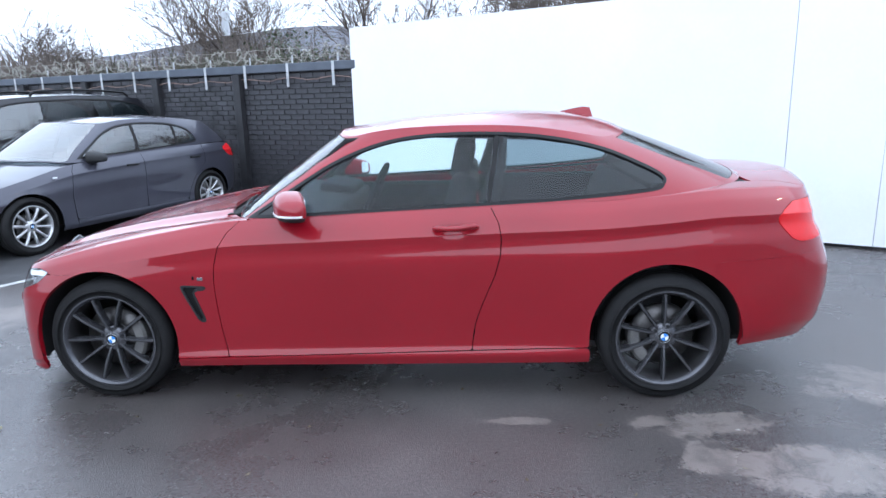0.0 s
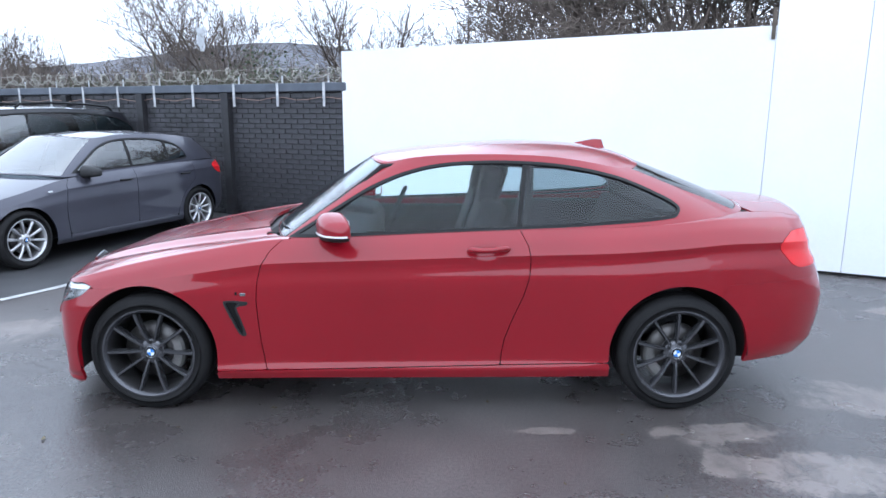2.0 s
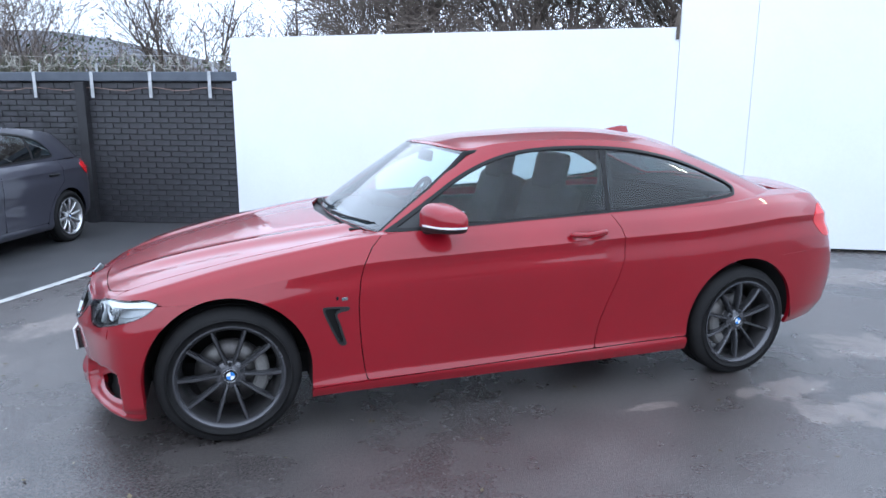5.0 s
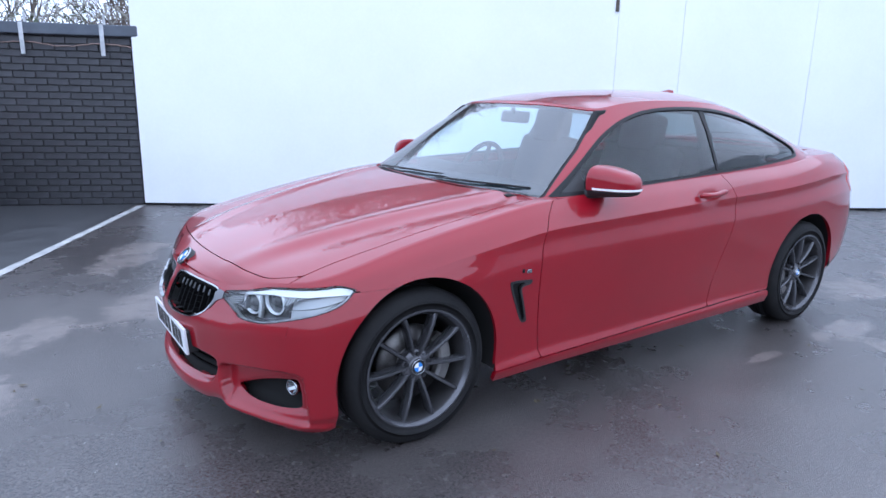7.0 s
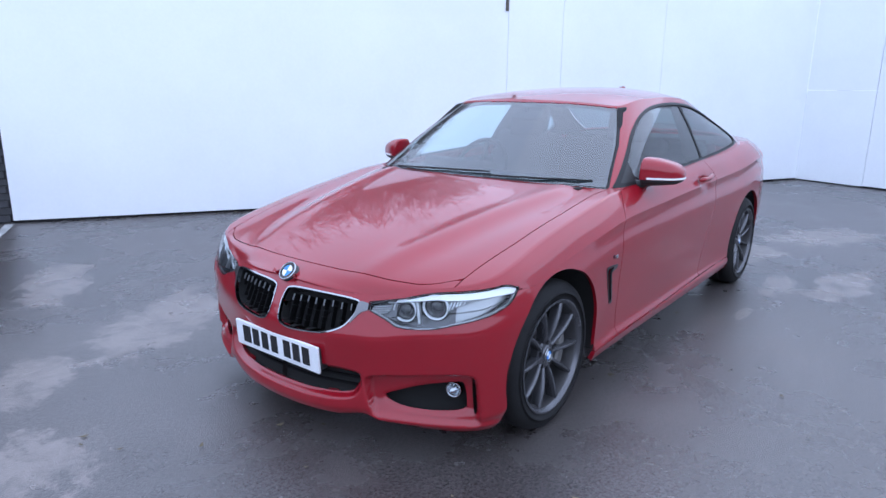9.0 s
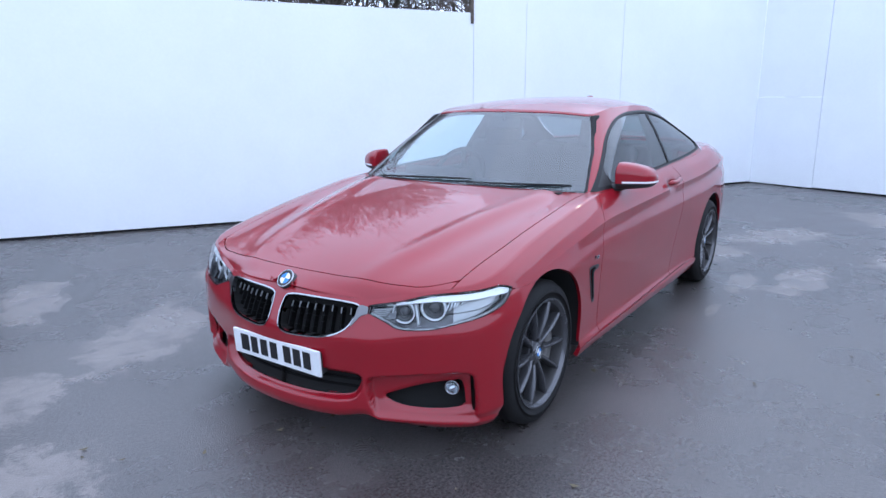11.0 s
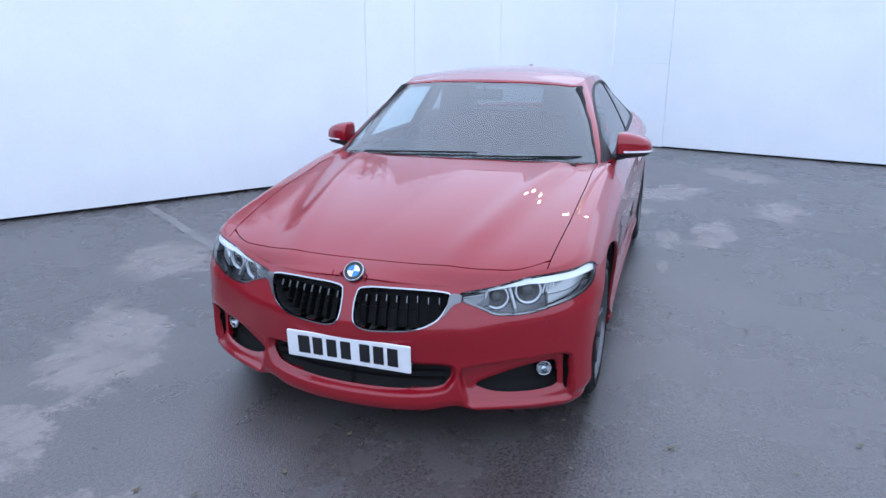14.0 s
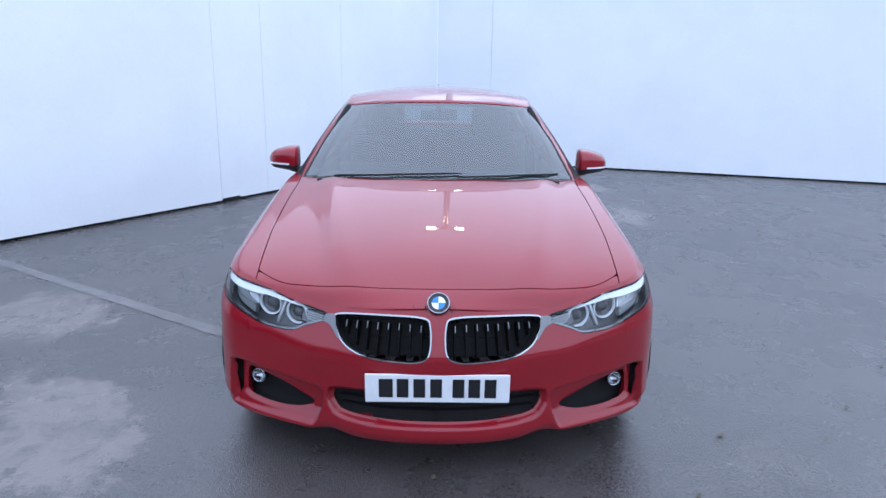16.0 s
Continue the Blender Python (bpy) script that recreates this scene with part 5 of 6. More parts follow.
def parked_car(name, label, paint, place, plan, insets, foot, top, base, crown, roof_z, windows, posts, doors, wheels, bonnet_c, deck_c, glassy, wheel_r):
    body = Lower(plan, insets, KNOTS).shape(foot, top)
    car = thing(name, label, "car", at=place)
    sa = np.linspace(body.a[0], body.a[-1], 150)
    sv = np.unique(np.concatenate([np.linspace(0, 0.8, 26), np.linspace(0.8, 1, 10), [0.85]]))
    sk = Skin.grid(*body.at(sa, sv))
    x, z = sk.v[:, 0], sk.v[:, 2]
    holes = [np.where(z > wheel_r, np.hypot(x - wx, z - wheel_r), np.abs(x - wx)) - wheel_r - 0.035 for wx in wheels]
    shell = least(*holes)
    sill = 0.30 - z
    lines = doors + [9.0]
    half = {1: (1,), -1: (-1,)}
    for s, sd in half.items():
        part("wing", sk.cut(least(shell, doors[0](z) - x - 0.003)).bmesh(sd, 0.012), paint, car)
        for a_, b_ in zip(doors, doors[1:]):
            d = part("door", sk.cut(least(shell, x - a_(z) - 0.003, b_(z) - x - 0.003, z - 0.30)).bmesh(sd, 0.012), paint, car)
            hx = float(b_(np.array([0.8]))[0]) - 0.18
            hp = [Vector((hx - 0.09 + 0.03 * i, s * (-0.872 if "people" not in name else -0.93) - s * 0.018 * math.sin(math.pi * i / 6), 0.842 if "people" not in name else 0.95)) for i in range(7)]
            part("handle", tube(bmesh.new(), hp, 0.013, 8), TRIM, d, "dark pull handle")
        part("sill", sk.cut(least(shell, 0.297 - z, x - doors[0](z), doors[-1](z) - x)).bmesh(sd, 0.012), TRIM if glassy is DARKGLASS else paint, car)
        part("rear_quarter", sk.cut(least(shell, x - doors[-1](z) - 0.003)).bmesh(sd, 0.012), paint, car)
    ea_ = sa[sa < body.of("x", base[3][0] + 0.25)]
    e = body.edge(ea_)
    cxx_ = e[:, 0] - 0.15 * np.clip((ea_ - ea_[0]) / (ea_[-1] - ea_[0]), 0, 1) * np.clip(-e[:, 1] / 0.3, 0, 1)
    part("bonnet", lid(e, cxx_, np.interp(cxx_, *bonnet_c), 2.3, 22).bmesh((1, -1)), paint, car)
    ea_ = sa[sa > body.of("x", base[-4][0] - 0.05)]
    e = body.edge(ea_)
    part("tail_panel", lid(e, e[:, 0] + 0.02, np.full(len(ea_), deck_c), 2.3, 18).bmesh((1, -1)), paint, car)
    b_, t_ = through_points(np.array(base), 130), through_points(np.array(crown), 130)
    b_[:, 1], t_[:, 1] = np.minimum(b_[:, 1], 0), np.minimum(t_[:, 1], 0)
    b_[[0, -1], 1] = t_[[0, -1], 1] = 0
    v_ = np.linspace(0, 1, 36)
    tg = np.gradient(b_ + t_, axis=0)
    on = np.stack([tg[:, 1], -tg[:, 0], np.zeros(130)], 1)
    on /= np.linalg.norm(on, axis=1, keepdims=True)
    g_ = b_[:, None] * (1 - v_)[None, :, None] + t_[:, None] * v_[None, :, None] + on[:, None] * (0.018 * (1 - (2 * v_ - 1) ** 2))[None, :, None]
    cab = Skin.grid(g_, np.stack([g_[..., 0], g_[..., 2]], -1))
    hv = np.stack([-g_[..., 1], np.broadcast_to(v_[None], g_.shape[:2])], -1).reshape(-1, 2)
    h, v = hv[:, 0], hv[:, 1]
    cx_ = cab.v[:, 0]
    mid = (base[4][0] + base[-5][0]) / 2
    ws = np.where(cx_ < mid, least(np.interp(v, [0, 1], [-base[3][1] - 0.02, -crown[3][1] - 0.03]) - h, (v - 0.03) * 0.5, (0.97 - v) * 0.5), -1.0)
    rs = np.where(cx_ > mid, least(np.interp(v, [0, 1], [-base[-4][1] - 0.10, -crown[-4][1] - 0.06]) - h, (v - 0.12) * 0.5, (0.95 - v) * 0.5), -1.0)
    dl = signed(windows, cab.st)
    fr = cab.cut(least(-dl, -ws, -rs))
    part("windscreen", cab.cut(ws).bmesh((1, -1)), PARKSCREEN, car, "clear windscreen")
    part("rear_screen", cab.cut(rs).bmesh((1, -1)), DARKGLASS, car, "dark rear screen")
    cuts = sorted(posts, key=lambda p: p(np.array([1.1]))[0])
    for s, sd in half.items():
        part("side_frame", fr.bmesh(sd, 0.012), paint, car)
        part("window_surround", cab.cut(least(dl, 0.022 - dl)).moved(-0.002).bmesh(sd, 0.01), TRIM, car, "black window surround")
        for p in posts:
            part("window_post", cab.cut(least(dl - 0.02, 0.022 - np.abs(cx_ - p(cab.v[:, 2])))).moved(0.002).bmesh(sd, 0.01), TRIM, car, "black window post")
        lo = [None] + cuts
        hi = cuts + [None]
        for l, u in zip(lo, hi):
            d = [dl - 0.012]
            if l is not None:
                d.append(cx_ - l(cab.v[:, 2]) - 0.012)
            if u is not None:
                d.append(u(cab.v[:, 2]) - cx_ - 0.012)
            part("side_window", cab.cut(least(*d)).moved(0.006).bmesh(sd), glassy if l is not None or glassy is PARKGLASS else PARKGLASS, car)
    part("roof", lid(t_, t_[:, 0] + 0, np.interp(t_[:, 0], *roof_z), 2.3, 18).bmesh((1, -1)), paint, car)
    part("floor_pan", boxed((plan[-1][0] - plan[0][0] - 0.5, 1.2, 0.4), at((plan[-1][0] + plan[0][0]) / 2, 0, 0.42), 0.05), GAP, car, "dark underbody", False)
    for y in (-0.36, 0.36):
        part("front_seat", merged(boxed((0.14, 0.48, 0.62), pose(0.28, y, 0.86, 0, 16, 0), 0.05, 3), boxed((0.09, 0.25, 0.18), pose(0.37, y, 1.23, 0, 10, 0), 0.035, 3)), SEAT, car, "dark front seat")
    part("rear_seat", boxed((0.14, 1.2, 0.7), pose(1.15, 0, 0.85, 0, 18, 0), 0.05, 3), SEAT, car, "dark rear seat")
    part("dashboard", boxed((0.4, 1.3, 0.25), pose(-0.55, 0, 0.84, 0, 6, 0), 0.06, 3), CABIN, car)
    w0 = None
    for wx in wheels:
        for s in (-1, 1):
            m = pose(wx, s * (max(q[1] for q in plan) - 0.125), wheel_r, 0, 20 * wx, 0 if s < 0 else 180)
            if w0 is None:
                w0 = plain_wheel(wheel_r, wheel_r * 0.70, 10, SILVER, "silver multi-spoke alloy rim")
                w0.parent = car
                w0.matrix_basis = m
            else:
                copy_thing(w0, m).parent = car
    for o in car.children:
        if "category" in o:
            del o["category"]
    return car, sk, body, half


def line_x(*pairs):
    zs, xs = [p[0] for p in pairs], [p[1] for p in pairs]
    return lambda z: np.interp(z, zs, xs)


def rows_for(nose, tail, s):
    return [(("f", 0), [0.06, 0.01, 0.0, 0.01, 0.0, 0.02, 0.03, 0.06, 0.09]), (("x", nose + 0.5), [0.04, 0.014, 0.0, 0.0, 0.0, 0.02, 0.03, 0.06, 0.09]),
            (("x", -0.6), [0.04, 0.012, 0.016, 0.014, 0.0, 0.006, 0.003, 0.04, 0.075]), (("x", 0.6), [0.04, 0.012, 0.016, 0.014, 0.0, 0.006, 0.003, 0.04, 0.075]),
            (("x", tail - 0.5), [0.05, 0.02, 0.01, 0.0, 0.0, 0.012, 0.01, 0.05, 0.085]), (("r", 0.4), [0.1, 0.05, 0.02, 0.0, 0.01, 0.02, 0.03, 0.06, 0.09]), (("r", 0), [0.1, 0.05, 0.02, 0.0, 0.01, 0.02, 0.03, 0.06, 0.09])]


HATCH_AT = Matrix.Translation((-4.34, 3.92, 0)) @ Matrix.Rotation(radians(68.6), 4, "Z") @ Matrix.Scale(0.955, 4)
hb_plan = [(-2.06, 0), (-2.03, 0.3), (-1.93, 0.56), (-1.75, 0.75), (-1.5, 0.845), (-1.2, 0.872), (-0.5, 0.876), (0.3, 0.876), (1.0, 0.878), (1.5, 0.865), (1.85, 0.80), (2.05, 0.64), (2.14, 0.3), (2.16, 0)]
hb_base = [(-0.98, 0, 0.965), (-0.95, -0.35, 0.962), (-0.86, -0.62, 0.95), (-0.74, -0.775, 0.935), (-0.4, -0.80, 0.937), (0.1, -0.80, 0.955), (0.6, -0.80, 0.975), (1.1, -0.79, 0.995), (1.5, -0.765, 1.01), (1.80, -0.68, 1.0), (1.98, -0.56, 0.99), (2.04, -0.3, 0.985), (2.05, 0, 0.985)]
hb_crown = [(-0.26, 0, 1.375), (-0.24, -0.28, 1.37), (-0.18, -0.47, 1.355), (-0.08, -0.565, 1.352), (0.1, -0.59, 1.375), (0.35, -0.60, 1.385), (0.65, -0.60, 1.382), (0.95, -0.592, 1.37), (1.25, -0.575, 1.345), (1.5, -0.555, 1.315), (1.62, -0.47, 1.315), (1.66, -0.25, 1.325), (1.67, 0, 1.33)]
hb_win = smooth_loop([(-0.66, 0.965), (-0.42, 1.11), (-0.2, 1.235), (0.02, 1.31), (0.3, 1.338), (0.62, 1.332), (0.9, 1.30), (1.1, 1.24), (1.2, 1.15), (1.22, 1.07), (1.17, 1.035), (0.8, 1.012), (0.2, 0.985)], 6, (0,))
hatchback, hsk, hbody, hhalf = parked_car(
    "hatchback", "dark grey metallic five-door hatchback parked beside the brick wall", GREY, HATCH_AT, hb_plan, rows_for(-2.06, 2.16, 1),
    [(("f", 0), 0.19), (("x", -1.6), 0.2), (("x", 1.0), 0.21), (("x", 1.7), 0.26), (("r", 0), 0.28)],
    [(("f", 0), 0.68), (("x", -1.75), 0.72), (("x", -1.33), 0.80), (("x", -0.75), 0.915), (("x", -0.4), 0.94), (("x", 1.1), 0.995), (("x", 1.6), 1.0), (("x", 1.95), 0.985), (("r", 0), 0.985)],
    hb_base, hb_crown, ([-0.26, 0.2, 0.7, 1.2, 1.67], [1.375, 1.418, 1.425, 1.395, 1.33]), hb_win,
    [line_x((0.9, 0.20), (1.4, 0.27)), line_x((0.9, 0.83), (1.4, 0.93))],
    [line_x((0.2, -0.80), (0.6, -0.83), (0.85, -0.79), (0.95, -0.7)), line_x((0.2, 0.20), (1.0, 0.21)), line_x((0.2, 0.86), (0.4, 0.92), (0.6, 1.05), (0.75, 1.24), (1.0, 1.26))],
    (-1.33, 1.33), ([-2.0, -1.7, -1.2, -0.9], [0.69, 0.77, 0.885, 0.955]), 0.99, PARKGLASS, 0.315)
for s, sd in hhalf.items():
    lamp_loop = smooth_loop([(hbody.of("x", 1.66), 0.92), (hbody.of("x", 1.85), 0.965), (hbody.of("r", 0.45), 0.96), (hbody.of("r", 0.45), 0.80), (hbody.of("x", 1.9), 0.79), (hbody.of("x", 1.76), 0.82)], 5)
    part("tail_light", hsk.within(lamp_loop).moved(-0.006).bmesh(sd, 0.01), TAILRED, hatchback, "red tail light")
    m = mirror_skin()
    p = m.v - np.array([-0.43, -0.905, 1.015])
    mm = Skin(p * (0.95, 0.9, 0.95) + np.array([-0.50, -0.885, 1.0]), m.f, m.st)
    part("door_mirror", mm.bmesh(sd), PLASTIC, hatchback, "dark plastic door mirror")
    part("side_repeater", mirrored(boxed((0.05, 0.012, 0.018), at(-1.02, -0.878, 0.80), 0.004), sd), WHITE, hatchback, "small clear side repeater")
    part("headlight", hsk.within(smooth_loop([(hbody.of("f", 0.45), 0.66), (hbody.of("f", 0.7), 0.69), (hbody.of("x", -1.62), 0.73), (hbody.of("x", -1.7), 0.62), (hbody.of("f", 0.6), 0.55)], 5)).moved(-0.004).bmesh(sd, 0.01), LAMPSHELL, hatchback, "clear headlight")

MPV_AT = Matrix.Translation((-6.24, 5.26, 0)) @ Matrix.Rotation(radians(68.6), 4, "Z")
mv_plan = [(-2.15, 0), (-2.12, 0.35), (-2.0, 0.65), (-1.8, 0.83), (-1.5, 0.91), (-1.0, 0.925), (0, 0.93), (1.0, 0.93), (1.7, 0.92), (2.1, 0.86), (2.3, 0.70), (2.36, 0.35), (2.37, 0)]
mv_base = [(-1.6, 0, 1.03), (-1.57, -0.4, 1.025), (-1.48, -0.68, 1.01), (-1.35, -0.82, 0.99), (-0.8, -0.85, 1.03), (0.1, -0.85, 1.05), (0.7, -0.85, 1.06), (1.3, -0.845, 1.07), (1.85, -0.82, 1.075), (2.1, -0.76, 1.07), (2.22, -0.6, 1.065), (2.28, -0.3, 1.06), (2.29, 0, 1.06)]
mv_crown = [(-0.8, 0, 1.60), (-0.78, -0.3, 1.595), (-0.72, -0.53, 1.58), (-0.6, -0.63, 1.58), (-0.2, -0.66, 1.62), (0.45, -0.67, 1.645), (0.8, -0.67, 1.645), (1.2, -0.665, 1.635), (1.6, -0.65, 1.61), (1.85, -0.62, 1.585), (1.95, -0.5, 1.585), (2.0, -0.25, 1.59), (2.01, 0, 1.595)]
mv_win = smooth_loop([(-1.25, 1.05), (-0.95, 1.25), (-0.6, 1.46), (-0.2, 1.56), (0.6, 1.595), (1.2, 1.58), (1.65, 1.53), (1.92, 1.40), (2.0, 1.22), (1.95, 1.12), (0.5, 1.09)], 6, (0,))
people_carrier, _, _, _ = parked_car(
    "people_carrier", "black people carrier with roof rails parked beyond the hatchback", BLACKCAR, MPV_AT, mv_plan, rows_for(-2.15, 2.37, 1),
    [(("f", 0), 0.2), (("x", -1.5), 0.21), (("x", 1.2), 0.22), (("r", 0), 0.3)],
    [(("f", 0), 0.78), (("x", -1.8), 0.86), (("x", -1.5), 0.93), (("x", -1.2), 0.99), (("x", -0.6), 1.03), (("x", 1.3), 1.07), (("x", 2.1), 1.07), (("r", 0), 1.06)],
    mv_base, mv_crown, ([-0.8, 0.0, 0.9, 1.5, 2.01], [1.60, 1.665, 1.69, 1.67, 1.595]), mv_win,
    [line_x((0.9, 0.05), (1.6, 0.12)), line_x((0.9, 1.18), (1.6, 1.22))],
    [line_x((0.2, -1.02), (1.0, -1.12)), line_x((0.2, 0.05), (1.0, 0.07)), line_x((0.2, 1.05), (0.5, 1.12), (0.8, 1.28), (1.1, 1.3))],
    (-1.38, 1.38), ([-2.1, -1.85, -1.6], [0.78, 0.92, 1.02]), 1.065, DARKGLASS, 0.33)
for s in (-1, 1):
    part("roof_rail", tube(bmesh.new(), [(0.05, s * 0.60, 1.645), (0.12, s * 0.60, 1.70), (0.6, s * 0.605, 1.725), (1.2, s * 0.60, 1.71), (1.6, s * 0.59, 1.68), (1.68, s * 0.59, 1.62)], 0.016, 8), TRIM, people_carrier, "black roof rail")


# ---- ground markings ----
def flat(points, z=0.004):
    bm = bmesh.new()
    f = bm.faces.new([bm.verts.new((x, y, z)) for x, y in points])
    if f.calc_area() and f.normal.z < 0:
        f.normal_flip()
    bm.normal_update()
    bmesh.ops.recalc_face_normals(bm, faces=bm.faces)
    if bm.faces[0].normal.z < 0 if not bm.faces.ensure_lookup_table() else False:
        bmesh.ops.reverse_faces(bm, faces=bm.faces)
    return bm


def ragged(points, seed, rough=0.04, each=7):
    loop = smooth_loop(points, each)
    rng = random.Random(seed)
    c = loop.mean(0)
    return [tuple(p + (p - c) / np.linalg.norm(p - c) * rng.uniform(-rough, rough)) for p in loop]


def strip(p, q, w, z):
    p, q = Vector(p), Vector(q)
    n = Vector((-(q - p).y, (q - p).x)).normalized() * w / 2
    rng = random.Random(7)
    k = 26
    left = [p + (q - p) * i / k + n * rng.uniform(0.85, 1.12) for i in range(k + 1)]
    right = [p + (q - p) * i / k - n * rng.uniform(0.85, 1.12) for i in range(k + 1)]
    bm = bmesh.new()
    rows = [(bm.verts.new((*a, z)), bm.verts.new((*b, z))) for a, b in zip(left, right)]
    for a, b in zip(rows, rows[1:]):
        bm.faces.new((a[1], b[1], b[0], a[0]))
    return bm


tagged(part("parking_bay_surface", flat([(-1.18, 6.05), (-1.26, 5.6), (-3.75, 0.95), (-16, -4), (-16, 11.8), (-0.6, 6.2)], 0.003), DARKPATCH), "newer black asphalt along the parking bays", "pavement", kind="structure")
tagged(part("bay_line", strip((-1.27, 5.40), (-3.60, 1.25), 0.085, 0.005), LINE), "worn white painted bay line on the asphalt", "road marking", kind="structure")
tagged(part("old_bay_line", strip((1.05, 3.9), (-0.85, 1.0), 0.095, 0.002), OLDLINE), "faded painted bay line on the asphalt", "road marking", kind="structure")


# ---- brick wall details ----
for i in range(15):
    u = 0.94 + 0.81 * i
    br = bmesh.new()
    box(br, (0.045, 0.006, 0.33), frame_w @ at(u, 0.056, WTOP - 0.05), 0.0015, 1)
    box(br, (0.045, 0.17, 0.006), frame_w @ at(u, -0.026, WTOP + 0.123), 0.0015, 1)
    box(br, (0.03, 0.006, 0.12), frame_w @ at(u, -0.08, WTOP + 0.18), 0.0015, 1)
    part("bracket", br, GALV, brick_wall, "pale galvanised wire bracket", False)
rng = random.Random(3)
pts = []
for i in range(240):
    u = 0.2 + 0.05 * i
    k = (u - 0.94) / 0.81
    pts.append(frame_w @ Vector((u, 0.036, WTOP - 0.085 - 0.035 * math.sin(math.pi * (k % 1)) ** 2 + 0.006 * rng.uniform(-1, 1))))
part("cable", tube(bmesh.new(), pts, 0.006, 5), weathered("brown_cable", (0.2, 0.13, 0.11), (0.34, 0.23, 0.19), (0.5, 0.7)), brick_wall, "brown cable slung along the brackets")
coil = bmesh.new()
pts, n = [], 2300
for i in range(n):
    t = i / n
    a = 2 * math.pi * t * 62
    rr = 0.085 + 0.045 * math.sin(7.3 * a / 6) + 0.03 * math.sin(0.61 * a) + rng.uniform(-0.022, 0.022)
    pts.append(frame_w @ Vector((0.05 + 13.0 * t + 0.06 * math.sin(a * 0.37), -0.09 + rr * math.cos(a), WTOP + 0.245 + rr * math.sin(a) * 0.95)))
tube(coil, pts, 0.0065, 4)
for k in range(0, n, 2):
    p = pts[k]
    d = Vector((rng.uniform(-1, 1), rng.uniform(-1, 1), rng.uniform(-1, 1))).normalized() * rng.uniform(0.02, 0.045)
    tube(coil, [p - d, p + d], 0.0045, 3)
for dz in (0.2, 0.33):
    tube(coil, [frame_w @ Vector((0.1 * i, -0.08 + rng.uniform(-0.01, 0.01), WTOP + dz + rng.uniform(-0.012, 0.012))) for i in range(135)], 0.004, 4)
part("razor_wire", coil, weathered("dull_wire", (0.24, 0.225, 0.19), (0.46, 0.44, 0.39), (0.4, 0.6), 6, 60, 0.0, 0.4), brick_wall, "tangled galvanised razor wire")


# ---- winter trees, scrub and the far hill ----
def twig_mesh(segments, sides=4):
    """segments: (start, end, radius at start, radius at end)."""
    verts, faces = [], []
    for p, q, r0, r1 in segments:
        d = (q - p).normalized()
        s = d.orthogonal().normalized()
        u = d.cross(s)
        n = len(verts)
        for c, r in ((p, r0), (q, r1)):
            for k in range(sides):
                a = 2 * math.pi * k / sides
                verts.append(c + r * (math.cos(a) * s + math.sin(a) * u))
        for k in range(sides):
            faces.append((n + k, n + (k + 1) % sides, n + sides + (k + 1) % sides, n + sides + k))
    return verts, faces


def raw(name, verts, faces, material, parent=None, label=""):
    me = bpy.data.meshes.new(name)
    me.from_pydata([tuple(v) for v in verts], [], faces)
    me.materials.append(material)
    for p in me.polygons:
        p.use_smooth = True
    ob = new(name, me)
    if parent is not None:
        ob.parent = parent
    if label:
        tagged(ob, label)
    return ob


def grow(rng, p, d, length, r, depth, out, thin, fine):
    n = 4 if depth > 2 else 3
    q = p
    for k in range(n):
        d = (d + Vector((rng.uniform(-1, 1), rng.uniform(-1, 1), rng.uniform(-0.6, 0.9))) * 0.16).normalized()
        e = q + d * length / n
        r1 = max(r * 0.86, fine)
        (out if r > 0.02 else thin).append((q, e, r, r1))
        if depth > 0 and k > 0:
            for _ in range(2):
                side = d.orthogonal().normalized()
                side.rotate(Matrix.Rotation(rng.uniform(0, 6.28), 3, d))
                nd = (d * rng.uniform(0.5, 0.9) + side * rng.uniform(0.55, 1.0) + Vector((0, 0, 0.18))).normalized()
                grow(rng, e, nd, length * rng.uniform(0.5, 0.72), r1 * rng.uniform(0.5, 0.68), depth - 1, out, thin, fine)
        q, r = e, r1
    if depth > 0:
        grow(rng, q, d, length * 0.7, r * 0.8, depth - 1, out, thin, fine)


def bare_tree(x, y, height, seed, stems=2, depth=4, lean=0.0, z=0.0, fine=0.0055, spread=0.35):
    rng = random.Random(seed)
    t = thing("bare_tree", "leafless winter tree with fine twigs behind the wall", "tree", group="trees behind the wall")
    out, thin = [], []
    base = Vector((x, y, z))
    for k in range(stems):
        d = Vector((rng.uniform(-spread, spread) + lean, rng.uniform(-0.3, 0.3), 1)).normalized()
        grow(rng, base + Vector((rng.uniform(-0.2, 0.2), rng.uniform(-0.2, 0.2), -0.1)), d, height * 0.42, 0.028 * height / stems ** 0.5, depth, out, thin, fine)
    raw("trunk", *twig_mesh(out, 6), BARK, t)
    raw("crown", *twig_mesh(thin, 3), TWIG, t)
    return t


for i, (x, y, hgt, st, dep, ln) in enumerate([(-6.3, 17.5, 6.6, 4, 4, -0.05), (-3.0, 19.5, 6.6, 2, 4, 0.02), (-14.0, 18.5, 4.6, 4, 4, 0.0), (1.8, 20.0, 6.4, 2, 4, 0.1), (5.0, 17.0, 9.0, 4, 4, 0.0), (8.2, 14.0, 10.0, 5, 4, -0.1),
                                               (11.0, 11.5, 9.6, 5, 4, 0.05), (-17.5, 17.0, 5.0, 3, 4, 0.0), (-8.6, 22.0, 4.9, 2, 4, 0.1), (13.5, 8.0, 8.6, 3, 4, 0.0)]):
    bare_tree(x, y, hgt, 40 + i, st, dep, ln, 0.0, 0.011 if x > 4 else 0.0048, 0.75 if i == 0 else 0.35)


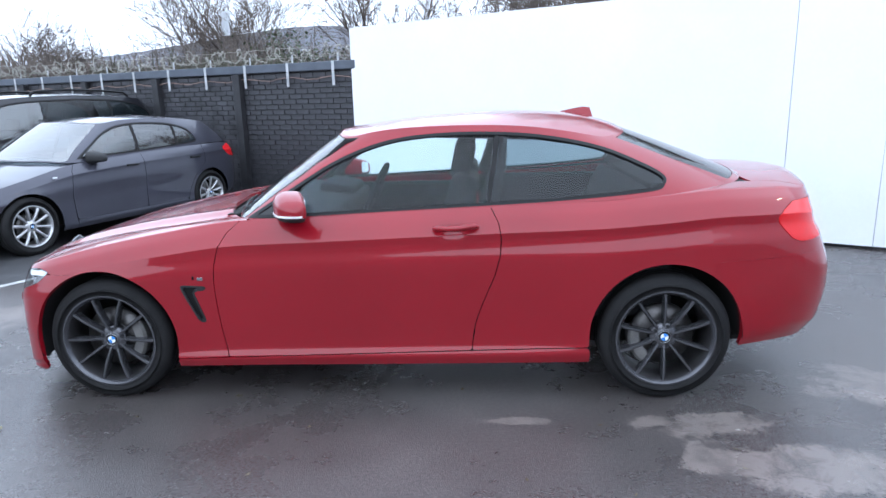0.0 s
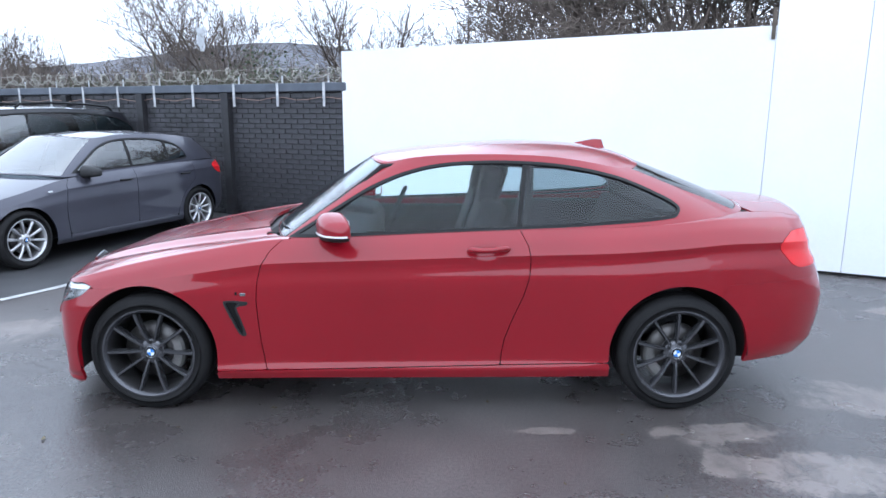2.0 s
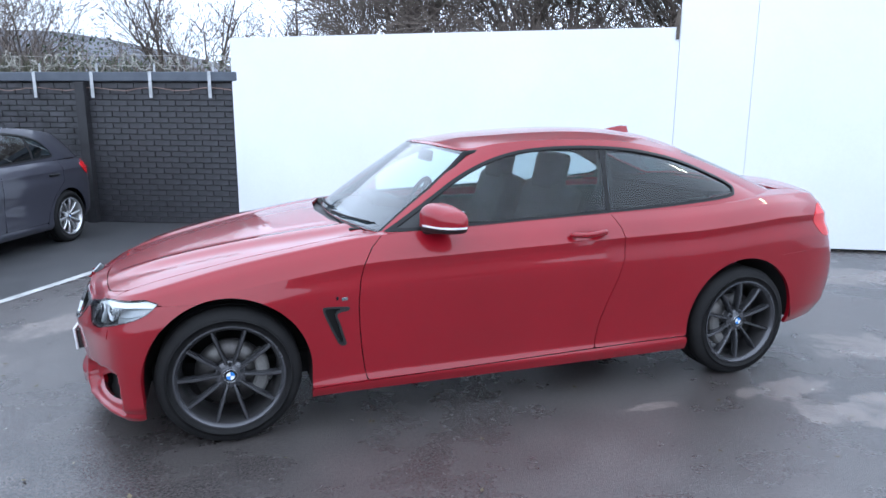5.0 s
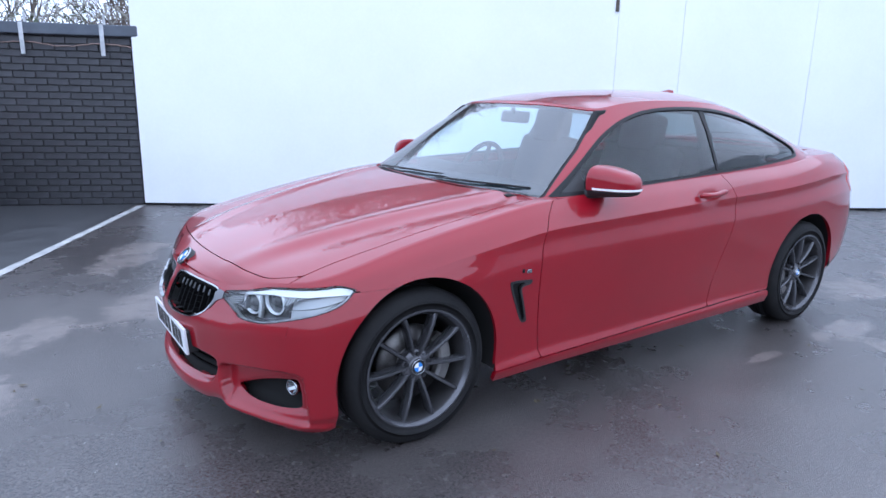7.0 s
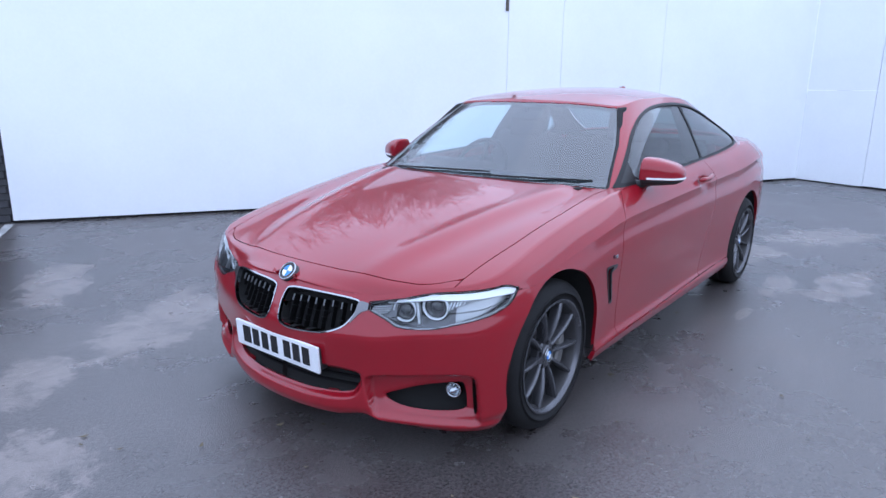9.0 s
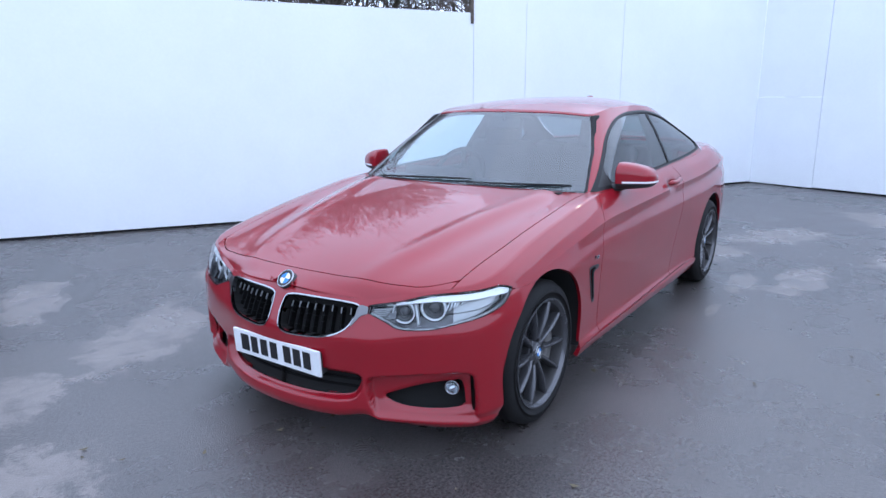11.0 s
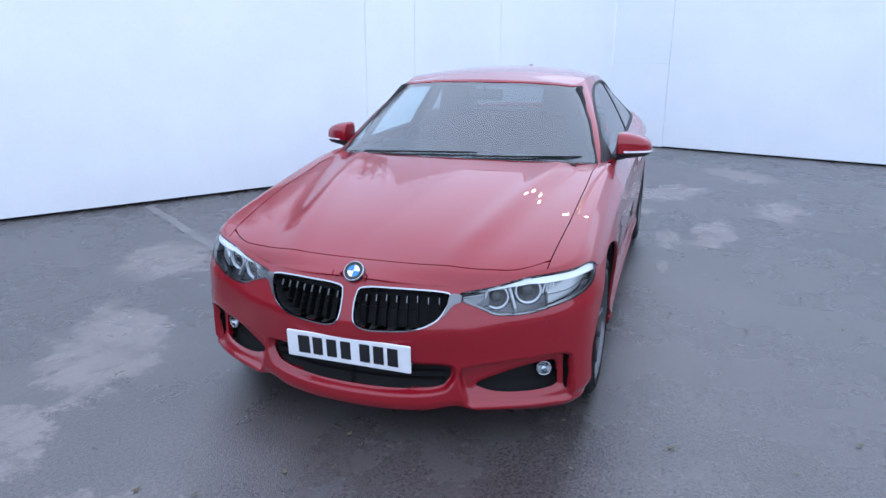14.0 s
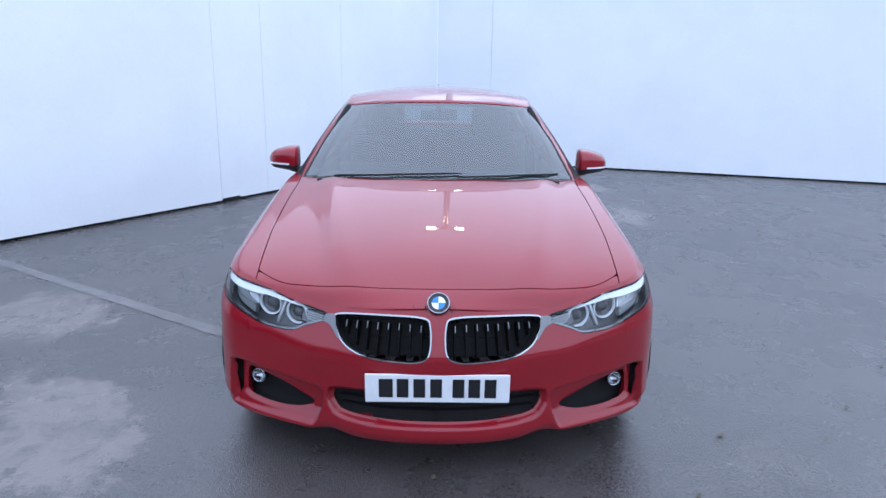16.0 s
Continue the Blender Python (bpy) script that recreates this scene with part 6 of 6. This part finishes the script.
def scrub(name, label, path, count, height, spread, seed, material):
    """A tangle of fine stems along a line."""
    rng = random.Random(seed)
    seg = []
    for _ in range(count):
        t = rng.random() * (len(path) - 1)
        i = min(int(t), len(path) - 2)
        a, b = Vector(path[i]), Vector(path[i + 1])
        c = a + (b - a) * (t - i)
        p = Vector((c.x + rng.uniform(-1, 1) * spread, c.y + rng.uniform(-1, 1) * spread, 0))
        top = height * (0.75 + 0.35 * noise.noise(Vector((c.x * 0.35, c.y * 0.35, seed)))) * rng.uniform(0.6, 1.05)
        d = Vector((rng.uniform(-0.6, 0.6), rng.uniform(-0.5, 0.5), 1)).normalized()
        z0 = rng.uniform(0.3, 0.8) * top
        q = p + d * z0
        for k in range(3):
            d = (d + Vector((rng.uniform(-1, 1), rng.uniform(-1, 1), rng.uniform(-0.5, 0.7))) * 0.5).normalized()
            e = q + d * rng.uniform(0.12, 0.38)
            seg.append((q, e, 0.017 - 0.003 * k, 0.014 - 0.003 * k))
            q = e
    v, f = twig_mesh(seg, 3)
    return tagged(raw(name, v, f, material), label, "scrub", kind="stuff")


scrub("scrub", "brown leafless scrub and brambles behind the brick wall", [(-26, 19), (-14, 15.5), (-6, 14), (0, 12.5), (4, 11.5), (10, 7.5)], 42000, 3.9, 1.4, 5, TWIG)
scrub("thicket", "tall tangled bramble thicket behind the low hoarding", [(1.5, 14.5), (5, 13.5), (9, 11)], 12000, 5.6, 1.2, 6, TWIG)
scrub("hedge", "greenish brown hedge close behind the brick wall", [(-20, 15.2), (-9, 10.8), (-2.5, 8.6), (0.5, 7.4)], 20000, 2.75, 0.6, 9, weathered("hedge_twigs", (0.035, 0.035, 0.02), (0.10, 0.095, 0.06), (0.8, 0.95), 2, 20, 0.0))


def leaves(name, label, path, count, height, seed):
    rng = random.Random(seed)
    verts, faces = [], []
    for _ in range(count):
        t = rng.random() * (len(path) - 1)
        i = min(int(t), len(path) - 2)
        a, b = Vector(path[i]), Vector(path[i + 1])
        c = a + (b - a) * (t - i)
        k = noise.noise(Vector((c.x * 0.8, c.y * 0.8, seed)))
        p = Vector((c.x + rng.gauss(0, 0.5), c.y + rng.gauss(0, 0.5), height * (0.72 + 0.45 * k) * rng.uniform(0.75, 1.05)))
        u = Vector((rng.uniform(-1, 1), rng.uniform(-1, 1), rng.uniform(-1, 1))).normalized()
        w = u.orthogonal().normalized()
        s = rng.uniform(0.03, 0.06)
        n = len(verts)
        verts += [p - u * s, p + w * s * 0.6, p + u * s, p - w * s * 0.6]
        faces.append((n, n + 1, n + 2, n + 3))
    return tagged(raw(name, verts, faces, IVY), label, "ivy", kind="stuff")


leaves("ivy", "dark green ivy leaves among the branches", [(-4.5, 12.8), (-2.5, 12.6), (-0.5, 12.5), (1.5, 12.4)], 2600, 3.3, 11)

bm = bmesh.new()
rows = []
for i in range(61):
    az = radians(-75 + 2.5 * i)
    ridge = 30 + 48 * math.exp(-((math.degrees(az) + 13) / 16) ** 2) + 5 * noise.noise(Vector((i * 0.21, 0, 0)))
    rows.append([bm.verts.new((r * math.sin(az), r * math.cos(az), z)) for r, z in ((420, -1), (520, ridge * 0.45), (640, ridge * 0.85), (760, ridge), (900, ridge * 0.7))])
for a_, b_ in zip(rows, rows[1:]):
    for k in range(4):
        bm.faces.new((a_[k], b_[k], b_[k + 1], a_[k + 1]))
bmesh.ops.recalc_face_normals(bm, faces=bm.faces)
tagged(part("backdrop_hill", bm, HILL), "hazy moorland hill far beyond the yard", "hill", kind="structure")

bm = bmesh.new()
rows = []
rng = random.Random(2)
for i in range(9):
    t = i / 8
    w = 0.05 + 0.09 * math.sin(1 + 2.2 * t) + rng.uniform(-0.02, 0.02)
    rows.append([bm.verts.new((-7.0 + s * w + 0.03 * math.sin(9 * t), 16.6 + 0.05 * math.sin(7 * t + 2 * s), 4.15 - 0.7 * t)) for s in (-1, -0.3, 0.4, 1)])
for a_, b_ in zip(rows, rows[1:]):
    for k in range(3):
        bm.faces.new((a_[k], a_[k + 1], b_[k + 1], b_[k]))
bmesh.ops.solidify(bm, geom=bm.faces[:], thickness=0.01)
tagged(part("plastic_sheet", bm, WHITE), "torn white plastic sheet caught in the branches", "plastic sheet")

# ---- lamp post over the side hoarding and the added walls that close the yard ----
lamp_post = thing("street_lamp", "tall twin-headed street lamp with lit heads", "street lamp")
LX, LY, LH = 9.7, -0.3, 9.5
part("post", tube(bmesh.new(), [(LX, LY, 0), (LX, LY, 4), (LX, LY, LH)], [0.12, 0.10, 0.08], 12), GALV, lamp_post)
part("crossarm", tube(bmesh.new(), [(LX, LY - 0.3, LH + 0.03), (LX, LY, LH), (LX, LY + 0.3, LH + 0.03)], 0.04, 10), GALV, lamp_post)
LIT = glow("lit_lamp", (1.0, 0.78, 0.5), 90)
for y in (LY - 0.45, LY + 0.45):
    head = part("lamp_head", boxed((0.3, 0.34, 0.12), at(LX, y, LH + 0.06), 0.04, 3), GALV, lamp_post)
    part("lamp_glass", boxed((0.24, 0.28, 0.06), at(LX - 0.02, y, LH - 0.015), 0.02), LIT, head, "glowing warm lamp glass")
# unseen walls, added to block the low sky and darken the car's reflections
WALLS = weathered("dull_render", (0.16, 0.155, 0.15), (0.24, 0.235, 0.225), (0.7, 0.9), 0.8, 20, 0.1)
tagged(part("wall_south", boxed((60, 0.4, 3.4), at(0, -19, 1.7)), WALLS, smooth=False), "plain rendered building wall far behind", "wall", kind="structure")
tagged(part("wall_west", boxed((0.4, 34, 3.0), at(-22, -4, 1.5)), WALLS, smooth=False), "plain rendered wall across the yard", "wall", kind="structure")

# ---- single bricks ----
brick_shapes = []
for k in range(4):
    rng = random.Random(20 + k)
    b = boxed((0.2145 + rng.uniform(-0.002, 0.002), 0.03, 0.0645 + rng.uniform(-0.0015, 0.0015)), Matrix(), 0.004, 1)
    me = bpy.data.meshes.new("brick")
    b.to_mesh(me)
    b.free()
    me.materials.append(BRICK)
    brick_shapes.append(me)
rng = random.Random(8)
verts, faces = [], []
for course in range(26):
    z = 0.045 + course * 0.075
    n = int(WLEN / 0.225) + 1
    for i in range(n):
        u = 0.1 + (i + 0.5 * (course % 2)) * 0.225
        if u > WLEN - 0.1:
            continue
        m = frame_w @ at(u, -0.016 + rng.uniform(-0.003, 0.003), z) @ Matrix.Rotation(rng.uniform(-0.008, 0.008), 4, "Y")
        me = rng.choice(brick_shapes)
        if u < 2.6:
            o = new("brick", me)
            o.parent = brick_wall
            o.matrix_basis = m
        else:
            base = len(verts)
            verts += [m @ v.co for v in me.vertices]
            faces += [tuple(base + j for j in p.vertices) for p in me.polygons]
rest = raw("brick_courses", verts, faces, BRICK, brick_wall, "black painted brickwork")
tagged(rest, kind="stuff")
for p in rest.data.polygons:
    p.use_smooth = False


# ---- small things along the hoarding ----
post_d = (B - A).normalized()
# added dark piece that draws the shadow in the notch between the boards
tagged(part("joint_block", boxed((0.035, 0.03, 0.30), Matrix.Translation((B.x - 0.03 * post_d.x, B.y - 0.03 * post_d.y - 0.006, 2.46)) @ Matrix.Rotation(math.atan2(post_d.y, post_d.x), 4, "Z"), 0.004), BARK, smooth=False), "dark timber block where the low and tall hoardings meet", "timber block")


def litter(name, label, p, q, count, spread, seed, material):
    """Small curled leaves lying along a line."""
    rng = random.Random(seed)
    verts, faces = [], []
    for _ in range(count):
        t = rng.random()
        c = p + (q - p) * t
        a, s = rng.uniform(0, 6.28), rng.uniform(0.008, 0.022)
        off = abs(rng.gauss(0, spread))
        n = Vector((-(q - p).y, (q - p).x)).normalized()
        x, y = c.x - n.x * off, c.y - n.y * off
        u, w = Vector((math.cos(a), math.sin(a))), Vector((-math.sin(a), math.cos(a)))
        k = len(verts)
        z = 0.006
        verts += [Vector((x - u.x * s, y - u.y * s, z + rng.uniform(0, 0.006))), Vector((x + w.x * s * 0.5, y + w.y * s * 0.5, z)), Vector((x + u.x * s, y + u.y * s, z + rng.uniform(0, 0.008))), Vector((x - w.x * s * 0.5, y - w.y * s * 0.5, z))]
        faces.append((k, k + 1, k + 2, k + 3))
    return tagged(raw(name, verts, faces, material), label, "leaf litter", kind="stuff")


LEAF = weathered("dead_leaf", (0.05, 0.04, 0.025), (0.16, 0.13, 0.07), (0.7, 0.9), 9, 60, 0.0)
litter("leaf_litter", "dead brown leaves and weeds along the foot of the hoarding", A + (B - A) * 0.1, C, 260, 0.16, 4, LEAF)
litter("scattered_leaves", "a few dead leaves and grit scattered over the asphalt", Vector((-4.5, 1.5)), Vector((4.5, -2.5)), 130, 1.6, 12, LEAF)
